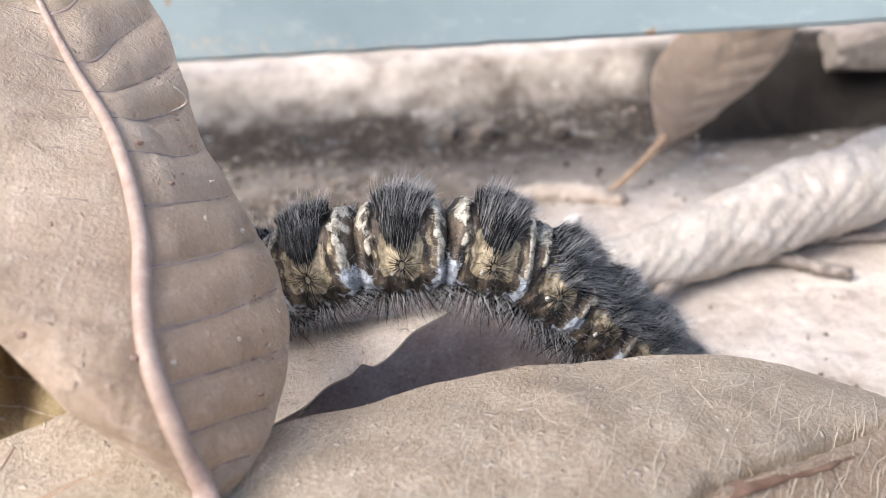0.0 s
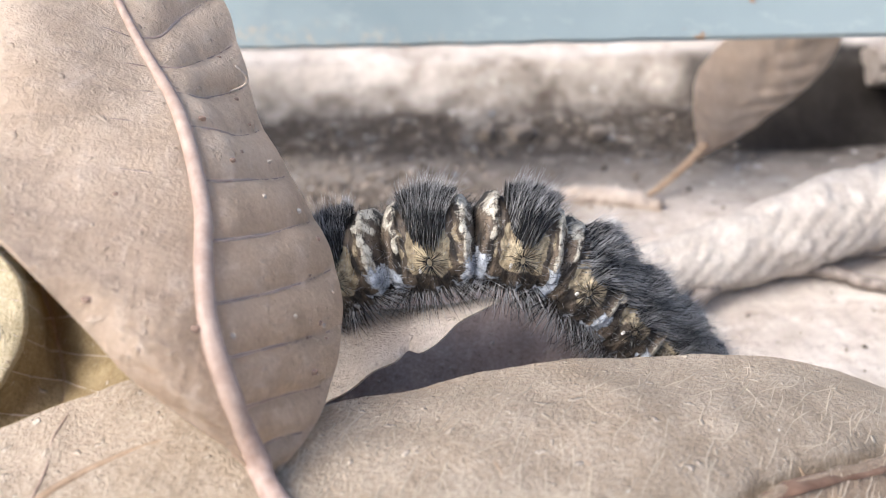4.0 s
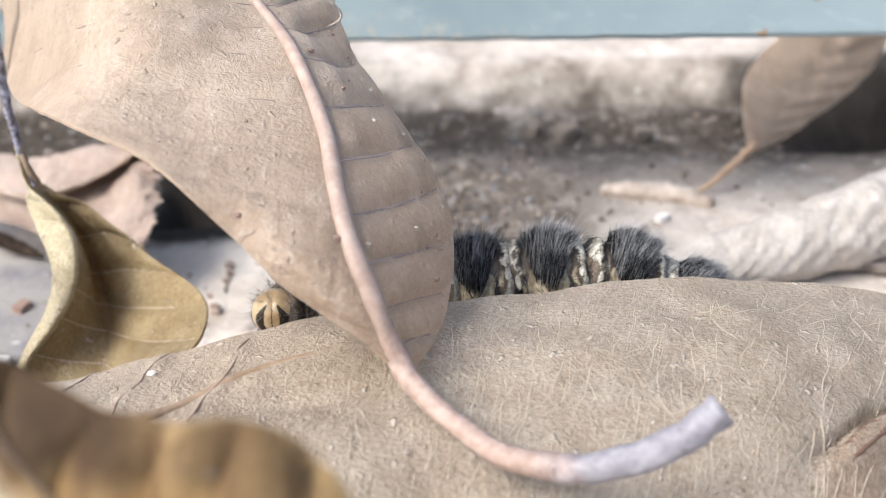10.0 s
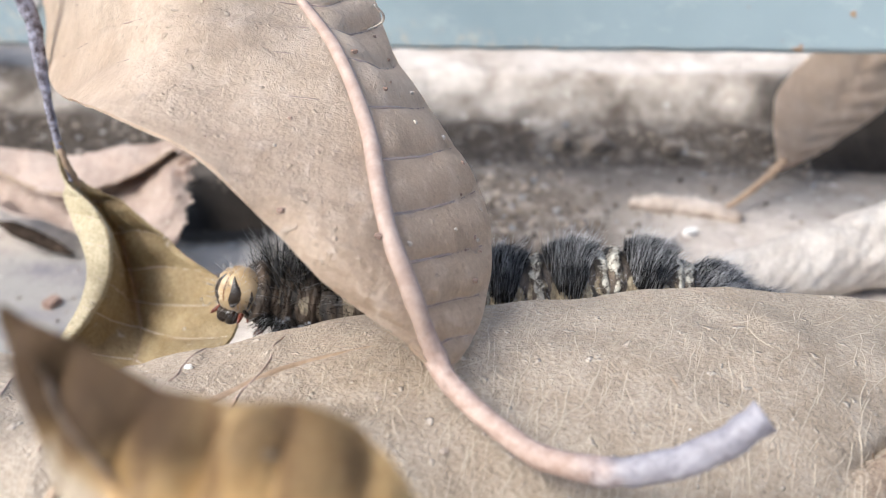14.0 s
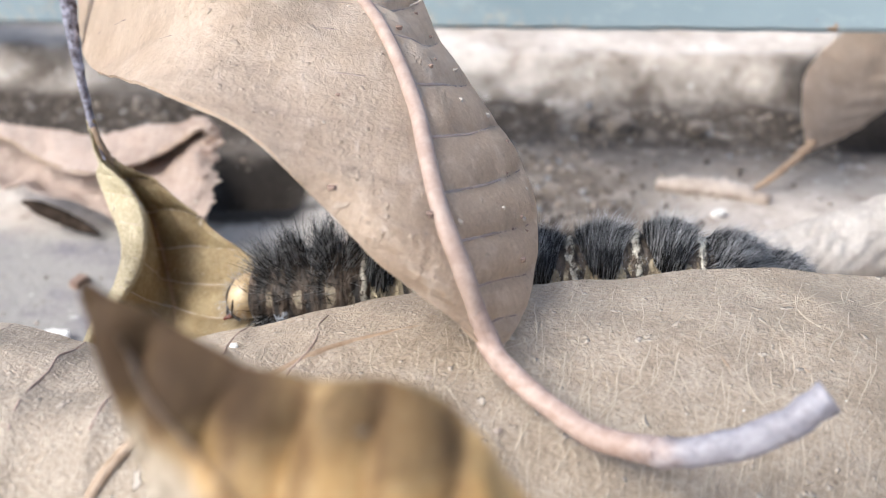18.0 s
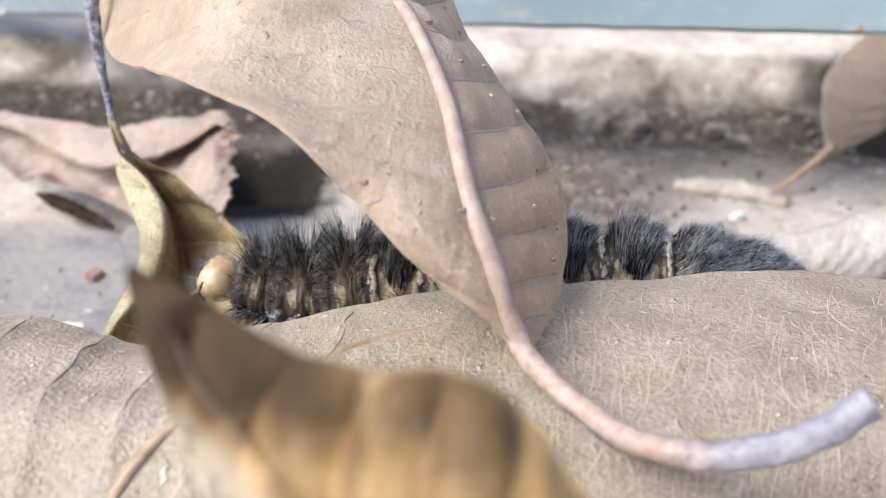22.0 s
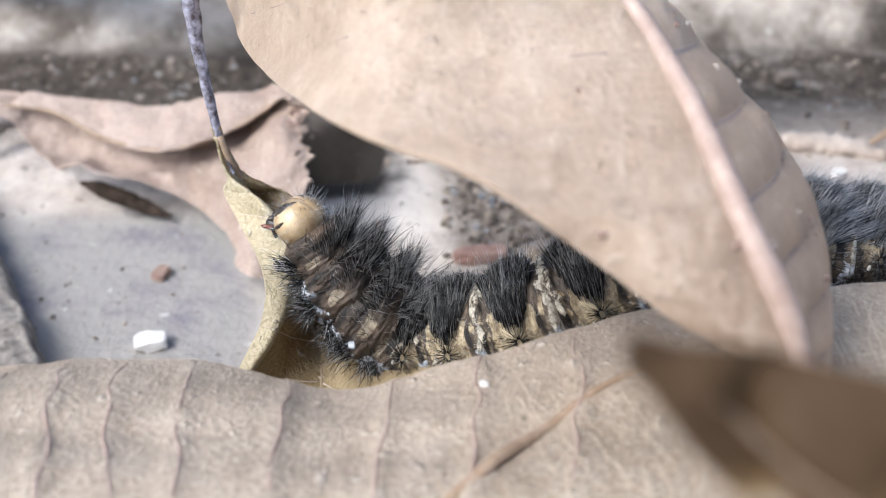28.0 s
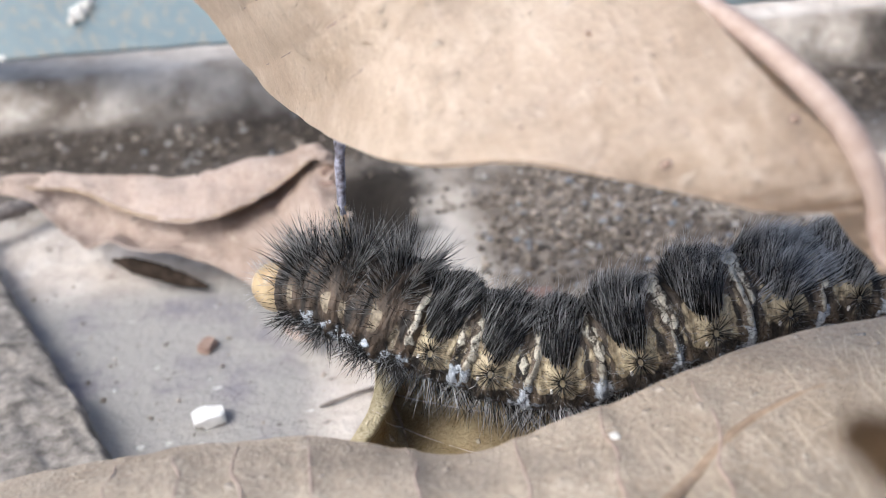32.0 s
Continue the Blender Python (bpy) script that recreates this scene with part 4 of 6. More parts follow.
def torn_leaf():
    e = thing("torn_leaf", "pinkish brown torn leaf with curled rim lying on the slab", "leaf", (0, 0, 0), "dry leaves")
    s = Sheet([
        [(-100.0, 43.0, 13.0), (-100.0, 43.2, 13.4), (-100.0, 43.0, 12.8), (-100.0, 42.6, 12.4), (-100.0, 42.4, 12.0)],
        [(-93.4, 41.8, 12.2), (-93.0, 43.2, 13.2), (-93.0, 42.8, 11.6), (-93.0, 41.8, 10.6), (-92.8, 41.2, 9.8)],
        [(-85.5, 39.8, 11.2), (-85.2, 42.2, 12.9), (-85.2, 41.6, 10.0), (-85.6, 38.8, 6.4), (-86.4, 36.0, 5.2)],
        [(-78.2, 34.8, 9.6), (-76.6, 39.6, 13.2), (-76.6, 39.0, 9.0), (-76.8, 34.6, 5.4), (-79.4, 30.6, 5.0)],
        [(-68.4, 28.4, 9.8), (-67.6, 37.0, 13.8), (-67.4, 37.0, 9.2), (-66.6, 31.0, 6.4), (-67.0, 27.0, 4.2)],
        [(-59.0, 28.2, 12.4), (-59.4, 35.4, 14.8), (-59.0, 34.0, 10.4), (-58.2, 25.6, 8.6), (-59.0, 19.4, 2.8)],
        [(-51.4, 30.6, 16.0), (-51.4, 32.8, 17.2), (-51.4, 31.4, 14.4), (-51.0, 21.6, 12.0), (-54.6, 9.0, 2.6)],
        [(-48.6, 29.2, 15.8), (-48.6, 29.6, 16.0), (-48.4, 28.0, 14.2), (-47.4, 18.0, 10.8), (-50.4, 8.0, 3.0)],
    ], 130, 70)
    s.flip = -1.0 if s.normals()[60, 60][2] < 0 else 1.0
    s.raise_by(2.4 * np.exp(-((s.u - 0.42) / 0.15) ** 2) * np.clip((s.v - 0.75) / 0.25, 0, 1))
    s.rough(9, 0.9, 1).rough(4, 0.8, 3).rough(1.6, 0.32, 5)
    # bitten, crumbling end
    k = np.clip((s.u - 0.86) / 0.14, 0, 1)
    jag = np.array([[noise.noise(Vector((0, q[1] / 1.3, q[2] / 2))) + 0.6 * noise.noise(Vector((3, q[1] / 0.5, 0))) for q in row] for row in s.p])
    s.p[..., 0] += k * jag * 1.5
    s.build("blade", LEAF_PINK, e, 0.3)
    side_veins(s, 7, 0.06, e, RIB, 0.13, 0.05, 0.5, (0, 1), 1)
    tube("curled_rim", [s.at(u, 0.01) for u in np.linspace(0.02, 0.86, 12)], (0.22, 0.3, 0.3, 0.2), RIB_DARK, e, "curled rim of the leaf", 50, 7)
    # added dark strip: the shaded gap below the rolled rim, put in as colour
    tube("shaded_lip", [(-80.5, 30.8, 4.6), (-78, 30, 4.0), (-74.5, 29, 3.0), (-70.5, 27.4, 2.0), (-67.5, 26, 1.4)], (0.25, 1.0, 1.25, 0.9, 0.3), RIM_SHADE, e, "added dark strip standing in for the shade under the rolled rim", 44, 10, 1.0, knots=0.2)
    rng = random.Random(4)
    for k in range(30):
        r = rng.uniform(0.4, 1.3)
        q = s.at(rng.uniform(0.90, 1.0), rng.uniform(0.3, 0.98)) if k < 20 else (rng.uniform(-46, -38), rng.uniform(10, 24), 0.4)
        lump("crumb", (r, r * 0.8, r * 0.6), LEAF_PINK if k % 3 else CHIP_BROWN, q, k * 41, k, 0.7, e, "crumbled leaf", 2)
    return e


def pale_leaf():
    e = thing("bleached_leaf", "bleached whitish dry leaf tip with torn edge", "leaf", (0, 0, 0), "dry leaves")
    s = Sheet([
        [(-22.0, -25.0, 22.0), (-22.4, -29.0, 21.6), (-23.0, -34.0, 19.6), (-23.4, -37.0, 17.6)],
        [(-14.0, -25.6, 23.8), (-14.2, -29.0, 23.6), (-14.6, -33.0, 22.4), (-15.0, -36.6, 20.0)],
        [(-7.2, -26.6, 25.0), (-7.2, -29.4, 25.0), (-7.2, -32.4, 24.2), (-7.2, -35.2, 22.4)],
        [(-3.6, -27.2, 25.8), (-3.6, -29.6, 26.0), (-3.6, -31.8, 25.6), (-3.8, -34.2, 24.4)],
        [(-0.4, -28.0, 26.6), (-0.2, -29.8, 26.9), (0.2, -31.4, 26.7), (0.6, -33.6, 25.6)],
        [(3.0, -28.8, 27.3), (3.2, -29.8, 27.6), (3.5, -30.8, 27.5), (3.8, -31.8, 27.2)],
        [(7.0, -29.6, 28.0), (7.1, -29.7, 28.0), (7.2, -29.8, 28.0), (7.3, -29.9, 28.0)],
    ], 100, 46)
    s.flip = -1.0 if s.normals()[50, 20][2] < 0 else 1.0
    s.rough(3, 0.3, 9)
    s.p[..., 1] += np.exp(-((s.p[..., 0] + 1.0) / 0.7) ** 2) * np.clip(s.v - 0.7, 0, 1) * 4.0
    s.build("blade", LEAF_PALE, e, 0.26)
    side_veins(s, 6, 0.04, e, RIB, 0.1, 0.05, 0.0, (1,), 1)
    return e


def under_leaf():
    e = thing("hollow_leaf", "lilac-grey underside of a hollow leaf beneath the litter", "leaf", (0, 0, 0), "dry leaves")
    s = Sheet([
        [(-34.0, -16.0, 9.0), (-34.0, -24.0, 10.0), (-34.0, -32.0, 12.0), (-34.0, -40.0, 18.0)],
        [(-18.0, -14.0, 14.0), (-18.0, -22.0, 13.4), (-18.0, -31.0, 13.4), (-18.0, -40.0, 17.6)],
        [(-4.0, -13.0, 17.4), (-4.0, -21.0, 15.6), (-4.0, -30.0, 13.6), (-4.0, -39.0, 16.6)],
        [(10.0, -14.0, 19.0), (10.0, -21.0, 16.4), (10.0, -29.0, 13.4), (10.0, -38.0, 15.6)],
        [(20.0, -16.0, 17.0), (20.0, -21.0, 14.8), (20.0, -28.0, 12.0), (20.0, -36.0, 13.6)],
        [(30.0, -18.0, 11.0), (30.0, -21.0, 10.0), (30.0, -26.0, 9.0), (30.0, -32.0, 10.0)],
    ], 110, 60)
    s.flip = -1.0 if s.normals()[50, 30][2] < 0 else 1.0
    pucker(s, 8, 0.0, 0.4, 0.14, 0.0, 0.0)
    s.rough(4, 0.4, 1)
    s.build("blade", LEAF_LILAC, e, 0.3)
    side_veins(s, 8, 0.0, e, RIB, 0.14, 0.08, 0.0, (1,), 1)
    return e


def rolled_leaf():
    """The ash-grey leaf rolled up like a scroll."""
    e = thing("rolled_leaf", "ash-grey dry leaf rolled into a ridged scroll on concrete", "leaf", (0, 0, 0), "dry leaves")
    ax = spline([(20, 10, 3.0), (34, 13, 4.6), (50, 18.5, 6.0), (66, 24.5, 7.0), (84, 31.5, 7.6), (104, 39, 8.2), (124, 47, 8.4)], np.linspace(0, 1, 340))
    rad = np.interp(np.linspace(0, 1, 340), (0, 0.12, 0.4, 0.7, 1), (2.0, 4.2, 6.0, 7.2, 8.0))
    n, m = 340, 80
    p = np.zeros((n, m, 3))
    t = np.gradient(ax, axis=0)
    t /= np.linalg.norm(t, axis=1, keepdims=True)
    for i in range(n):
        back = np.cross((0, 0, 1.0), t[i])
        up = np.cross(t[i], back)
        for j in range(m):
            a = radians(-125 + 400 * j / (m - 1))
            r = rad[i] * (1.06 - 0.24 * j / (m - 1))
            r *= 1 + 0.075 * abs(math.sin((i - 26 * a) * 0.25 + 3.0 * noise.noise(Vector((i / 30, a, 8))))) * (0.6 + 0.6 * noise.noise(Vector((i / 14, a * 0.7, 3)))) + 0.10 * noise.noise(Vector((i / 32, a * 0.8, 0))) + 0.04 * noise.noise(Vector((i / 10, a * 2, 4)))
            p[i, j] = ax[i] + (-math.cos(a) * back * 1.05 + math.sin(a) * up * 0.92) * r
    s = Sheet([[(0, 0, 0), (0, 1, 0)], [(1, 0, 0), (1, 1, 0)]], n, m)
    s.p = p
    s.rough(3.5, 0.3, 4).rough(1.2, 0.14, 2)
    s.cut(0, n, 0, 62).build("scroll", LEAF_ASH, e, 0.3)
    s.cut(0, n, 61, m).build("inner_roll", LEAF_ASH, e, 0.3, "inner turn of the scroll")
    return e


def back_leaf():
    e = thing("brown_leaf", "brown dry leaf standing on its orange stalk below the rail", "leaf", (0, 0, 0), "dry leaves")
    s = Sheet([
        [(44.1, 46.0, 5.3), (44.4, 46.1, 5.3), (44.6, 46.3, 5.1), (44.9, 46.6, 5.0)],
        [(44.2, 48.6, 8.3), (46.7, 49.3, 7.5), (49.4, 50.7, 6.5), (52.3, 52.6, 5.2)],
        [(44.3, 52.0, 11.9), (48.9, 53.1, 10.5), (54.0, 55.4, 8.7), (59.4, 58.6, 6.4)],
        [(45.7, 56.6, 15.2), (52.1, 58.0, 13.4), (59.2, 60.8, 11.1), (66.9, 64.6, 8.2)],
        [(49.8, 61.0, 17.9), (56.9, 62.5, 16.4), (64.7, 65.5, 14.4), (73.2, 69.6, 11.9)],
        [(57.4, 66.0, 22.2), (62.9, 66.9, 21.5), (68.8, 68.6, 20.6), (75.0, 71.0, 19.4)],
        [(68.5, 70.0, 26.1), (69.6, 70.3, 25.9), (70.9, 71.0, 25.7), (72.2, 72.0, 25.3)],
    ], 90, 50)
    s.flip = -1.0 if s.normals()[40, 20][1] > 0 else 1.0
    pucker(s, 9, 0.1, 0.35)
    s.rough(4, 0.4, 6)
    s.build("blade", LEAF_TAN, e, 0.3)
    tube("petiole", [(35.2, 41.2, 1.0), (38.5, 42.6, 2.6), (42.0, 44.6, 4.6), (45.4, 46.5, 7.2)], (0.4, 0.55, 0.65, 0.8), STEM_ORANGE, e, "orange-brown stalk", 24, 9)
    return e


def litter():
    """Rootlets and slivers on the concrete."""
    for pts, rad, mat, nm, lab in (
            ([(33, 7, 1.0), (37, 9.5, 2.6), (40, 14, 2.2), (46, 17, 1.8), (54, 15, 1.4), (62, 10, 1.0)], (1.2, 1.3, 1.5, 1.2, 0.8), ROOT, "rootlet", "knotted grey rootlet lying on the concrete"),
            ([(44, 15, 1.2), (52, 18, 1.0), (60, 20, 1.0), (72, 19, 0.9)], (0.8, 1.3, 1.0, 0.6), ROOT, "rootlet", "thin grey rootlet lying on the concrete"),
            ([(20, 44.5, 0.3), (25, 43, 0.8), (31, 41.2, 0.7), (37, 38.0, 0.4)], (0.9, 1.6, 1.9, 1.0), CLOD, "bark_sliver", "dusty crumbling bark sliver lying on the concrete"),
            ([(-112, 44, 4), (-104, 47, 5), (-96, 54, 4), (-92, 60, 3)], (1.2, 1.4, 1.1, 0.7), ROOT, "twig", "dark dry twig behind the torn leaf"),
            ([(-52, -2, 0.6), (-48, -0.5, 0.7), (-45, 0.6, 0.5)], (0.18, 0.25, 0.15), ROOT, "twig", "tiny dark twig lying on the slab")):
        e = thing(nm, lab, "twig")
        tube("stalk", pts, rad, mat, e, "", 50, 8, knots=0.5, seed=len(pts))
    k = thing("leaf_curl", "pale curled strip under the rail", "leaf")
    tube("strip", [(60, 88, 8), (63, 92, 14), (68, 93, 20), (75, 92, 24), (82, 90, 26)], (0.3, 0.4, 0.4, 0.3), LEAF_ASH, k, "", 24, 6)


(BIG, WING), (LOW, FLAP), RUST, OCHRE, PALE = big_leaf(), lower_leaf(), rust_leaf(), yellow_leaf(), pale_leaf()
torn_leaf(), under_leaf(), rolled_leaf(), back_leaf(), litter()


# ---------------------------------------------------------------- the caterpillar
BASE = Vector((0, -25, 0))


def bristles(name, roots, ways, lengths, width, material, parent, sag=0.0, label="", seed=0):
    """A tuft of tapering, slightly bent bristles."""
    rng = np.random.default_rng(seed)
    n = len(roots)
    roots, ways, lengths = np.asarray(roots, float), np.asarray(ways, float), np.asarray(lengths, float)
    ways /= np.linalg.norm(ways, axis=1, keepdims=True)
    ref = np.where(np.abs(ways[:, [0]]) < 0.8, np.array([[1.0, 0, 0]]), np.array([[0, 1.0, 0]]))
    a = np.cross(ways, ref)
    a /= np.linalg.norm(a, axis=1, keepdims=True)
    b = np.cross(ways, a)
    bend = rng.normal(0, 0.10, (n, 1)) * a + rng.normal(0, 0.10, (n, 1)) * b + np.array([[-sag, 0, 0]])
    out = np.zeros((n, 7, 3))
    w = width * rng.uniform(0.7, 1.25, (n, 1))
    L = lengths[:, None]
    for k in range(3):
        r = math.cos(2.094 * k) * a + math.sin(2.094 * k) * b
        out[:, k] = roots + r * w
        out[:, 3 + k] = roots + ways * L * 0.55 + bend * L * 0.3 + r * w * 0.75
    out[:, 6] = roots + ways * L + bend * L
    o = (np.arange(n) * 7)[:, None]
    quads = np.concatenate([o + np.array([k, (k + 1) % 3, 3 + (k + 1) % 3, 3 + k]) for k in range(3)])
    tris = np.concatenate([o + np.array([3 + k, 3 + (k + 1) % 3, 6]) for k in range(3)])
    return mesh_object(name, out.reshape(-1, 3), quads.tolist() + tris.tolist(), material, parent, label)


def ring(half, wide, tall, s, a):
    """A place on a body segment: s along it from -1 to 1, a the angle from its side up over its back."""
    k = (1 - abs(s) ** 5) ** 0.4 * 0.35 + 0.65 * (1 - 0.10 * s * s)
    fold = 1 + 0.035 * math.cos(7 * s) * (1 - s * s)
    down = 0.82 if math.sin(a) < 0 else 1.0
    return np.array((half * s, wide * math.cos(a) * k * fold, tall * math.sin(a) * k * fold * down))


def outward(half, wide, tall, s, a):
    return np.array((0.35 * s, math.cos(a) / wide, math.sin(a) / tall))


def shell(name, half, wide, tall, s0, s1, a0, a1, lift, material, parent, label="", round_off=True, lumps=0.0, seed=0):
    """A raised patch on the skin of a segment."""
    n, m = 12, 16
    verts, faces = [], []
    for i in range(n):
        for j in range(m):
            p, q = 2 * i / (n - 1) - 1, 2 * j / (m - 1) - 1
            if round_off:
                p, q = p * math.sqrt(1 - q * q / 2.6), q * math.sqrt(1 - p * p / 2.6)
            s, a = s0 + (s1 - s0) * (p + 1) / 2, a0 + (a1 - a0) * (q + 1) / 2
            edge = max(abs(2 * i / (n - 1) - 1), abs(2 * j / (m - 1) - 1))
            h = lift * (1 - edge ** 4) - 0.06 * edge
            v = ring(half, wide, tall, s, a)
            if lumps:
                h += lumps * max(-0.3, noise.noise(Vector(v * 1.9) + Vector((seed, 0, 0)))) * (1 - edge ** 4)
            d = outward(half, wide, tall, s, a)
            verts.append(v + d / np.linalg.norm(d) * h)
    for i in range(n - 1):
        for j in range(m - 1):
            k = i * m + j
            faces.append((k, k + m, k + m + 1, k + 1))
    return mesh_object(name, verts, faces, material, parent, label)


def step(v, lo, hi):
    x = min(1.0, max(0.0, (v - lo) / (hi - lo)))
    return x * x * (3 - 2 * x)


def saddle(s):
    """The lower rim of a tuft, in degrees over the side line."""
    return 26 + 58 * min(1.0, abs(s) / 0.50) ** 2.6


def marks(kind, index, s, b):
    """How far a place on the skin is tan cup, whitish crust and bluish bloom; b in degrees over the side line."""
    if kind == "thorax":
        cup = 0.0
        for c, w, lo, hi in ((-0.36, 0.09, 2, 26), (0.14, 0.12, 10, 38)):
            cup = max(cup, (1 - step(abs(s - c), w * 0.6, w * 1.5)) * step(b, lo - 8, lo + 6) * (1 - step(b, hi - 10, hi + 14)))
        crust = (0.75 if index == 3 else 0.40) * (1 - step(abs(s + 0.74), 0.05, 0.16)) * step(b, 8, 22) * (1 - step(b, 70, 86))
        bloom = (0.30 if index == 1 else 0.52) * step(b, -50, -34) * (1 - step(b, -6, 18))
        return 0.9 * cup, crust, bloom
    cup = max((1 - step(abs(s), 0.36, 0.60)) * step(b, -10, 6) * (1 - step(b, 40, 64)), 0.50 * (1 - step(abs(abs(s) - 0.62), 0.03, 0.09)) * step(b, -8, 8) * (1 - step(b, 55, 75)))
    cup *= 1 - 0.5 * step(index, 8, 9.5)
    back = (1 - step(abs(s + 0.80), 0.06, 0.15)) * step(b, -22, -4)
    front = (1 - step(abs(s - 0.70), 0.05, 0.13)) * step(b, 18, 36)
    crust = max(0.80 * back, 0.72 * front, 0.55 * step(abs(s), 0.55, 0.66) * step(b, 48, 66))
    bloom = max(0.85 * (1 - step(abs(abs(s) - 0.84), 0.12, 0.30)) * step(b, -36, -24) * (1 - step(b, 4, 22)), 0.48 * step(b, -46, -34) * (1 - step(b, -22, -12)))
    return cup, crust, bloom


def segment(e, index, name, label, half, wide, tall, kind):
    rng = np.random.default_rng(100 + index)
    n, m = 64, 104
    verts, faces, tones = [], [], []
    for i in range(n):
        for j in range(m):
            s, a = -1 + 2 * i / (n - 1), 2 * math.pi * j / m
            b = math.degrees(math.asin(max(-1.0, min(1.0, math.sin(a)))))
            v = ring(half, wide, tall, s, a)
            q = Vector(v)
            ws, wb = 0.10 * noise.noise(q * 0.8 + Vector((index * 3, 1, 0))), 9 * noise.noise(q * 0.7 + Vector((0, index * 3, 5)))
            cup, crust, bloom = marks(kind, index, s + ws, b + wb)
            f = 0.045 * noise.noise(q * 0.9 + Vector((index * 5, 0, 0))) + 0.03 * noise.noise(Vector((q.x * 3.2, q.y * 0.8, q.z * 0.8)) + Vector((index, 4, 0))) + 0.022 * noise.noise(q * 3.5)
            f += 0.11 * crust + 0.05 * bloom * (0.6 + 1.4 * noise.noise(q * 1.9 + Vector((2, index, 0)))) - 0.03 * cup
            f -= 0.07 * math.exp(-((abs(s) - 0.93) / 0.06) ** 2)
            verts.append(v + v * np.array((0, 1, 1)) * f)
            tones.append((cup, crust, bloom))
    for i in range(n - 1):
        for j in range(m):
            k = (j + 1) % m
            faces.append((i * m + j, i * m + k, (i + 1) * m + k, (i + 1) * m + j))
    faces += [tuple(range(m))[::-1], tuple(range((n - 1) * m, n * m))]
    ob = mesh_object(name, verts, faces, SKIN_FRONT if kind == "thorax" else SKIN, e, label)
    for c, mark in enumerate(("cup", "crust", "bloom")):
        ob.data.attributes.new(mark, "FLOAT", "POINT").data.foreach_set("value", [q[c] for q in tones])

    def frame_at(s, b, flip):
        """The place, its outward way and the way up over the back."""
        an = radians(180 - b if flip else b)
        d = outward(half, wide, tall, s, an)
        up = np.array((0, -math.sin(an), math.cos(an))) * (-1 if flip else 1)
        return ring(half, wide, tall, s, an), d / np.linalg.norm(d), up

    def coat(part_name, lab, count, pick, way, lengths, width, mat, sag=0.0, out=0.0):
        """Bristles at places that pick() chooses, along the ways that way() gives."""
        roots, ways, lens = [], [], []
        while len(roots) < count:
            place = pick()
            if place is None:
                continue
            s, b = place
            r, d, up = frame_at(s, b, len(roots) % 2)
            roots.append(r + d * out)
            ways.append(way(s, b, d, up))
            lens.append(rng.uniform(*lengths) if isinstance(lengths, tuple) else lengths(s, b))
        return bristles(part_name, roots, ways, lens, width, mat, ob, sag, lab, index * 7 + len(part_name))

    ahead = np.array((1.0, 0, 0))
    rise = np.array((0, 0, 1.0))
    if kind != "thorax":
        tail = index > 8
        for flip in (0, 1):
            q = ring(half, wide, tall, 0.22, radians(173 if flip else 7)) * np.array((1, 1.05, 1.05))
            lump("spiracle", (0.16, 0.12, 0.30), CHIP_WHITE, q, 0, index, 0.15, ob, "small pale breathing spot", 2)
            roots, ways = [], []
            for k in range(74):
                g = 2 * math.pi * k / 74 + rng.normal(0, 0.05)
                s, b = 0.0 + 0.05 * math.cos(g), 15 + 4 * math.sin(g)
                r, d, up = frame_at(s, b, flip)
                roots.append(r * np.array((1, 1.03, 1.03)))
                ways.append(d * 0.30 + ahead * math.cos(g) + up * math.sin(g) + rng.normal(0, 0.08, 3))
            bristles("flank_hairs", roots, ways, rng.uniform(1.0, 2.2, 74), 0.026, HAIR_BLACK, ob, 0, "fine dark hairs fanning out", index)
        if index < 12:
            shell("velvet_saddle", half, wide, tall, -0.44, 0.44, radians(34), radians(146), 0.16, VELVET, ob, "velvet black saddle")

        def in_tuft():
            s, b = rng.uniform(-0.48, 0.48), rng.uniform(24, 90)
            return (s, b) if b > saddle(s) + rng.normal(0, 1.5) else None

        def on_top():
            s, b = rng.uniform(-0.50, 0.50), rng.uniform(54, 90)
            return (s, b) if b > saddle(s) - 4 else None

        back = 0.55 if tail else 0.16

        def combed(s, b, d, up):
            lift = 0.20 + 0.85 * step(b, 55, 88)
            wave = 0.16 * noise.noise(Vector((s * 3, b * 0.03, index)))
            return d * lift + up * (1 - 0.55 * step(b, 60, 90)) - ahead * (back + wave + 0.18 * s) + rise * 0.15 + rng.normal(0, 0.05, 3)

        def longer_low(s, b):
            return (2.7 - 0.7 * step(b, 45, 85)) * rng.uniform(0.72, 1.12) * (1.0 if index > 6 else 0.86)

        coat("tuft", "dense combed black bristle tuft", 700 if tail else 1300, in_tuft, combed, longer_low, 0.038, HAIR_BLACK, 0.06, 0.14)
        # sheen of the black tuft, put in as paler bristles
        coat("tuft_sheen", "grey bristles that carry the tuft's sheen in their colour", 800 if tail else 480, in_tuft, combed, lambda s, b: longer_low(s, b) * 1.1, 0.026, HAIR_SILVER, 0.06, 0.2)
        coat("stray_hairs", "long fine grey hairs rising from the tuft", 280 if index > 6 else 110, on_top, lambda s, b, d, up: d * 0.5 + up * 0.6 + rise * 0.4 - ahead * (0.25 + back * 0.5) + rng.normal(0, 0.2, 3), (2.4, 4.0), 0.020, HAIR_GREY, 0.06, 0.1)
        if tail:
            def anywhere():
                return rng.uniform(-0.95, 0.6), rng.uniform(30, 90)

            def swept(s, b, d, up):
                return d * 0.30 + up * 0.45 - ahead * 0.95 + rng.normal(0, 0.10, 3)

            coat("back_bristles", "long backswept black bristles", 360, anywhere, swept, (2.0, 3.8), 0.034, HAIR_BLACK, 0.08)
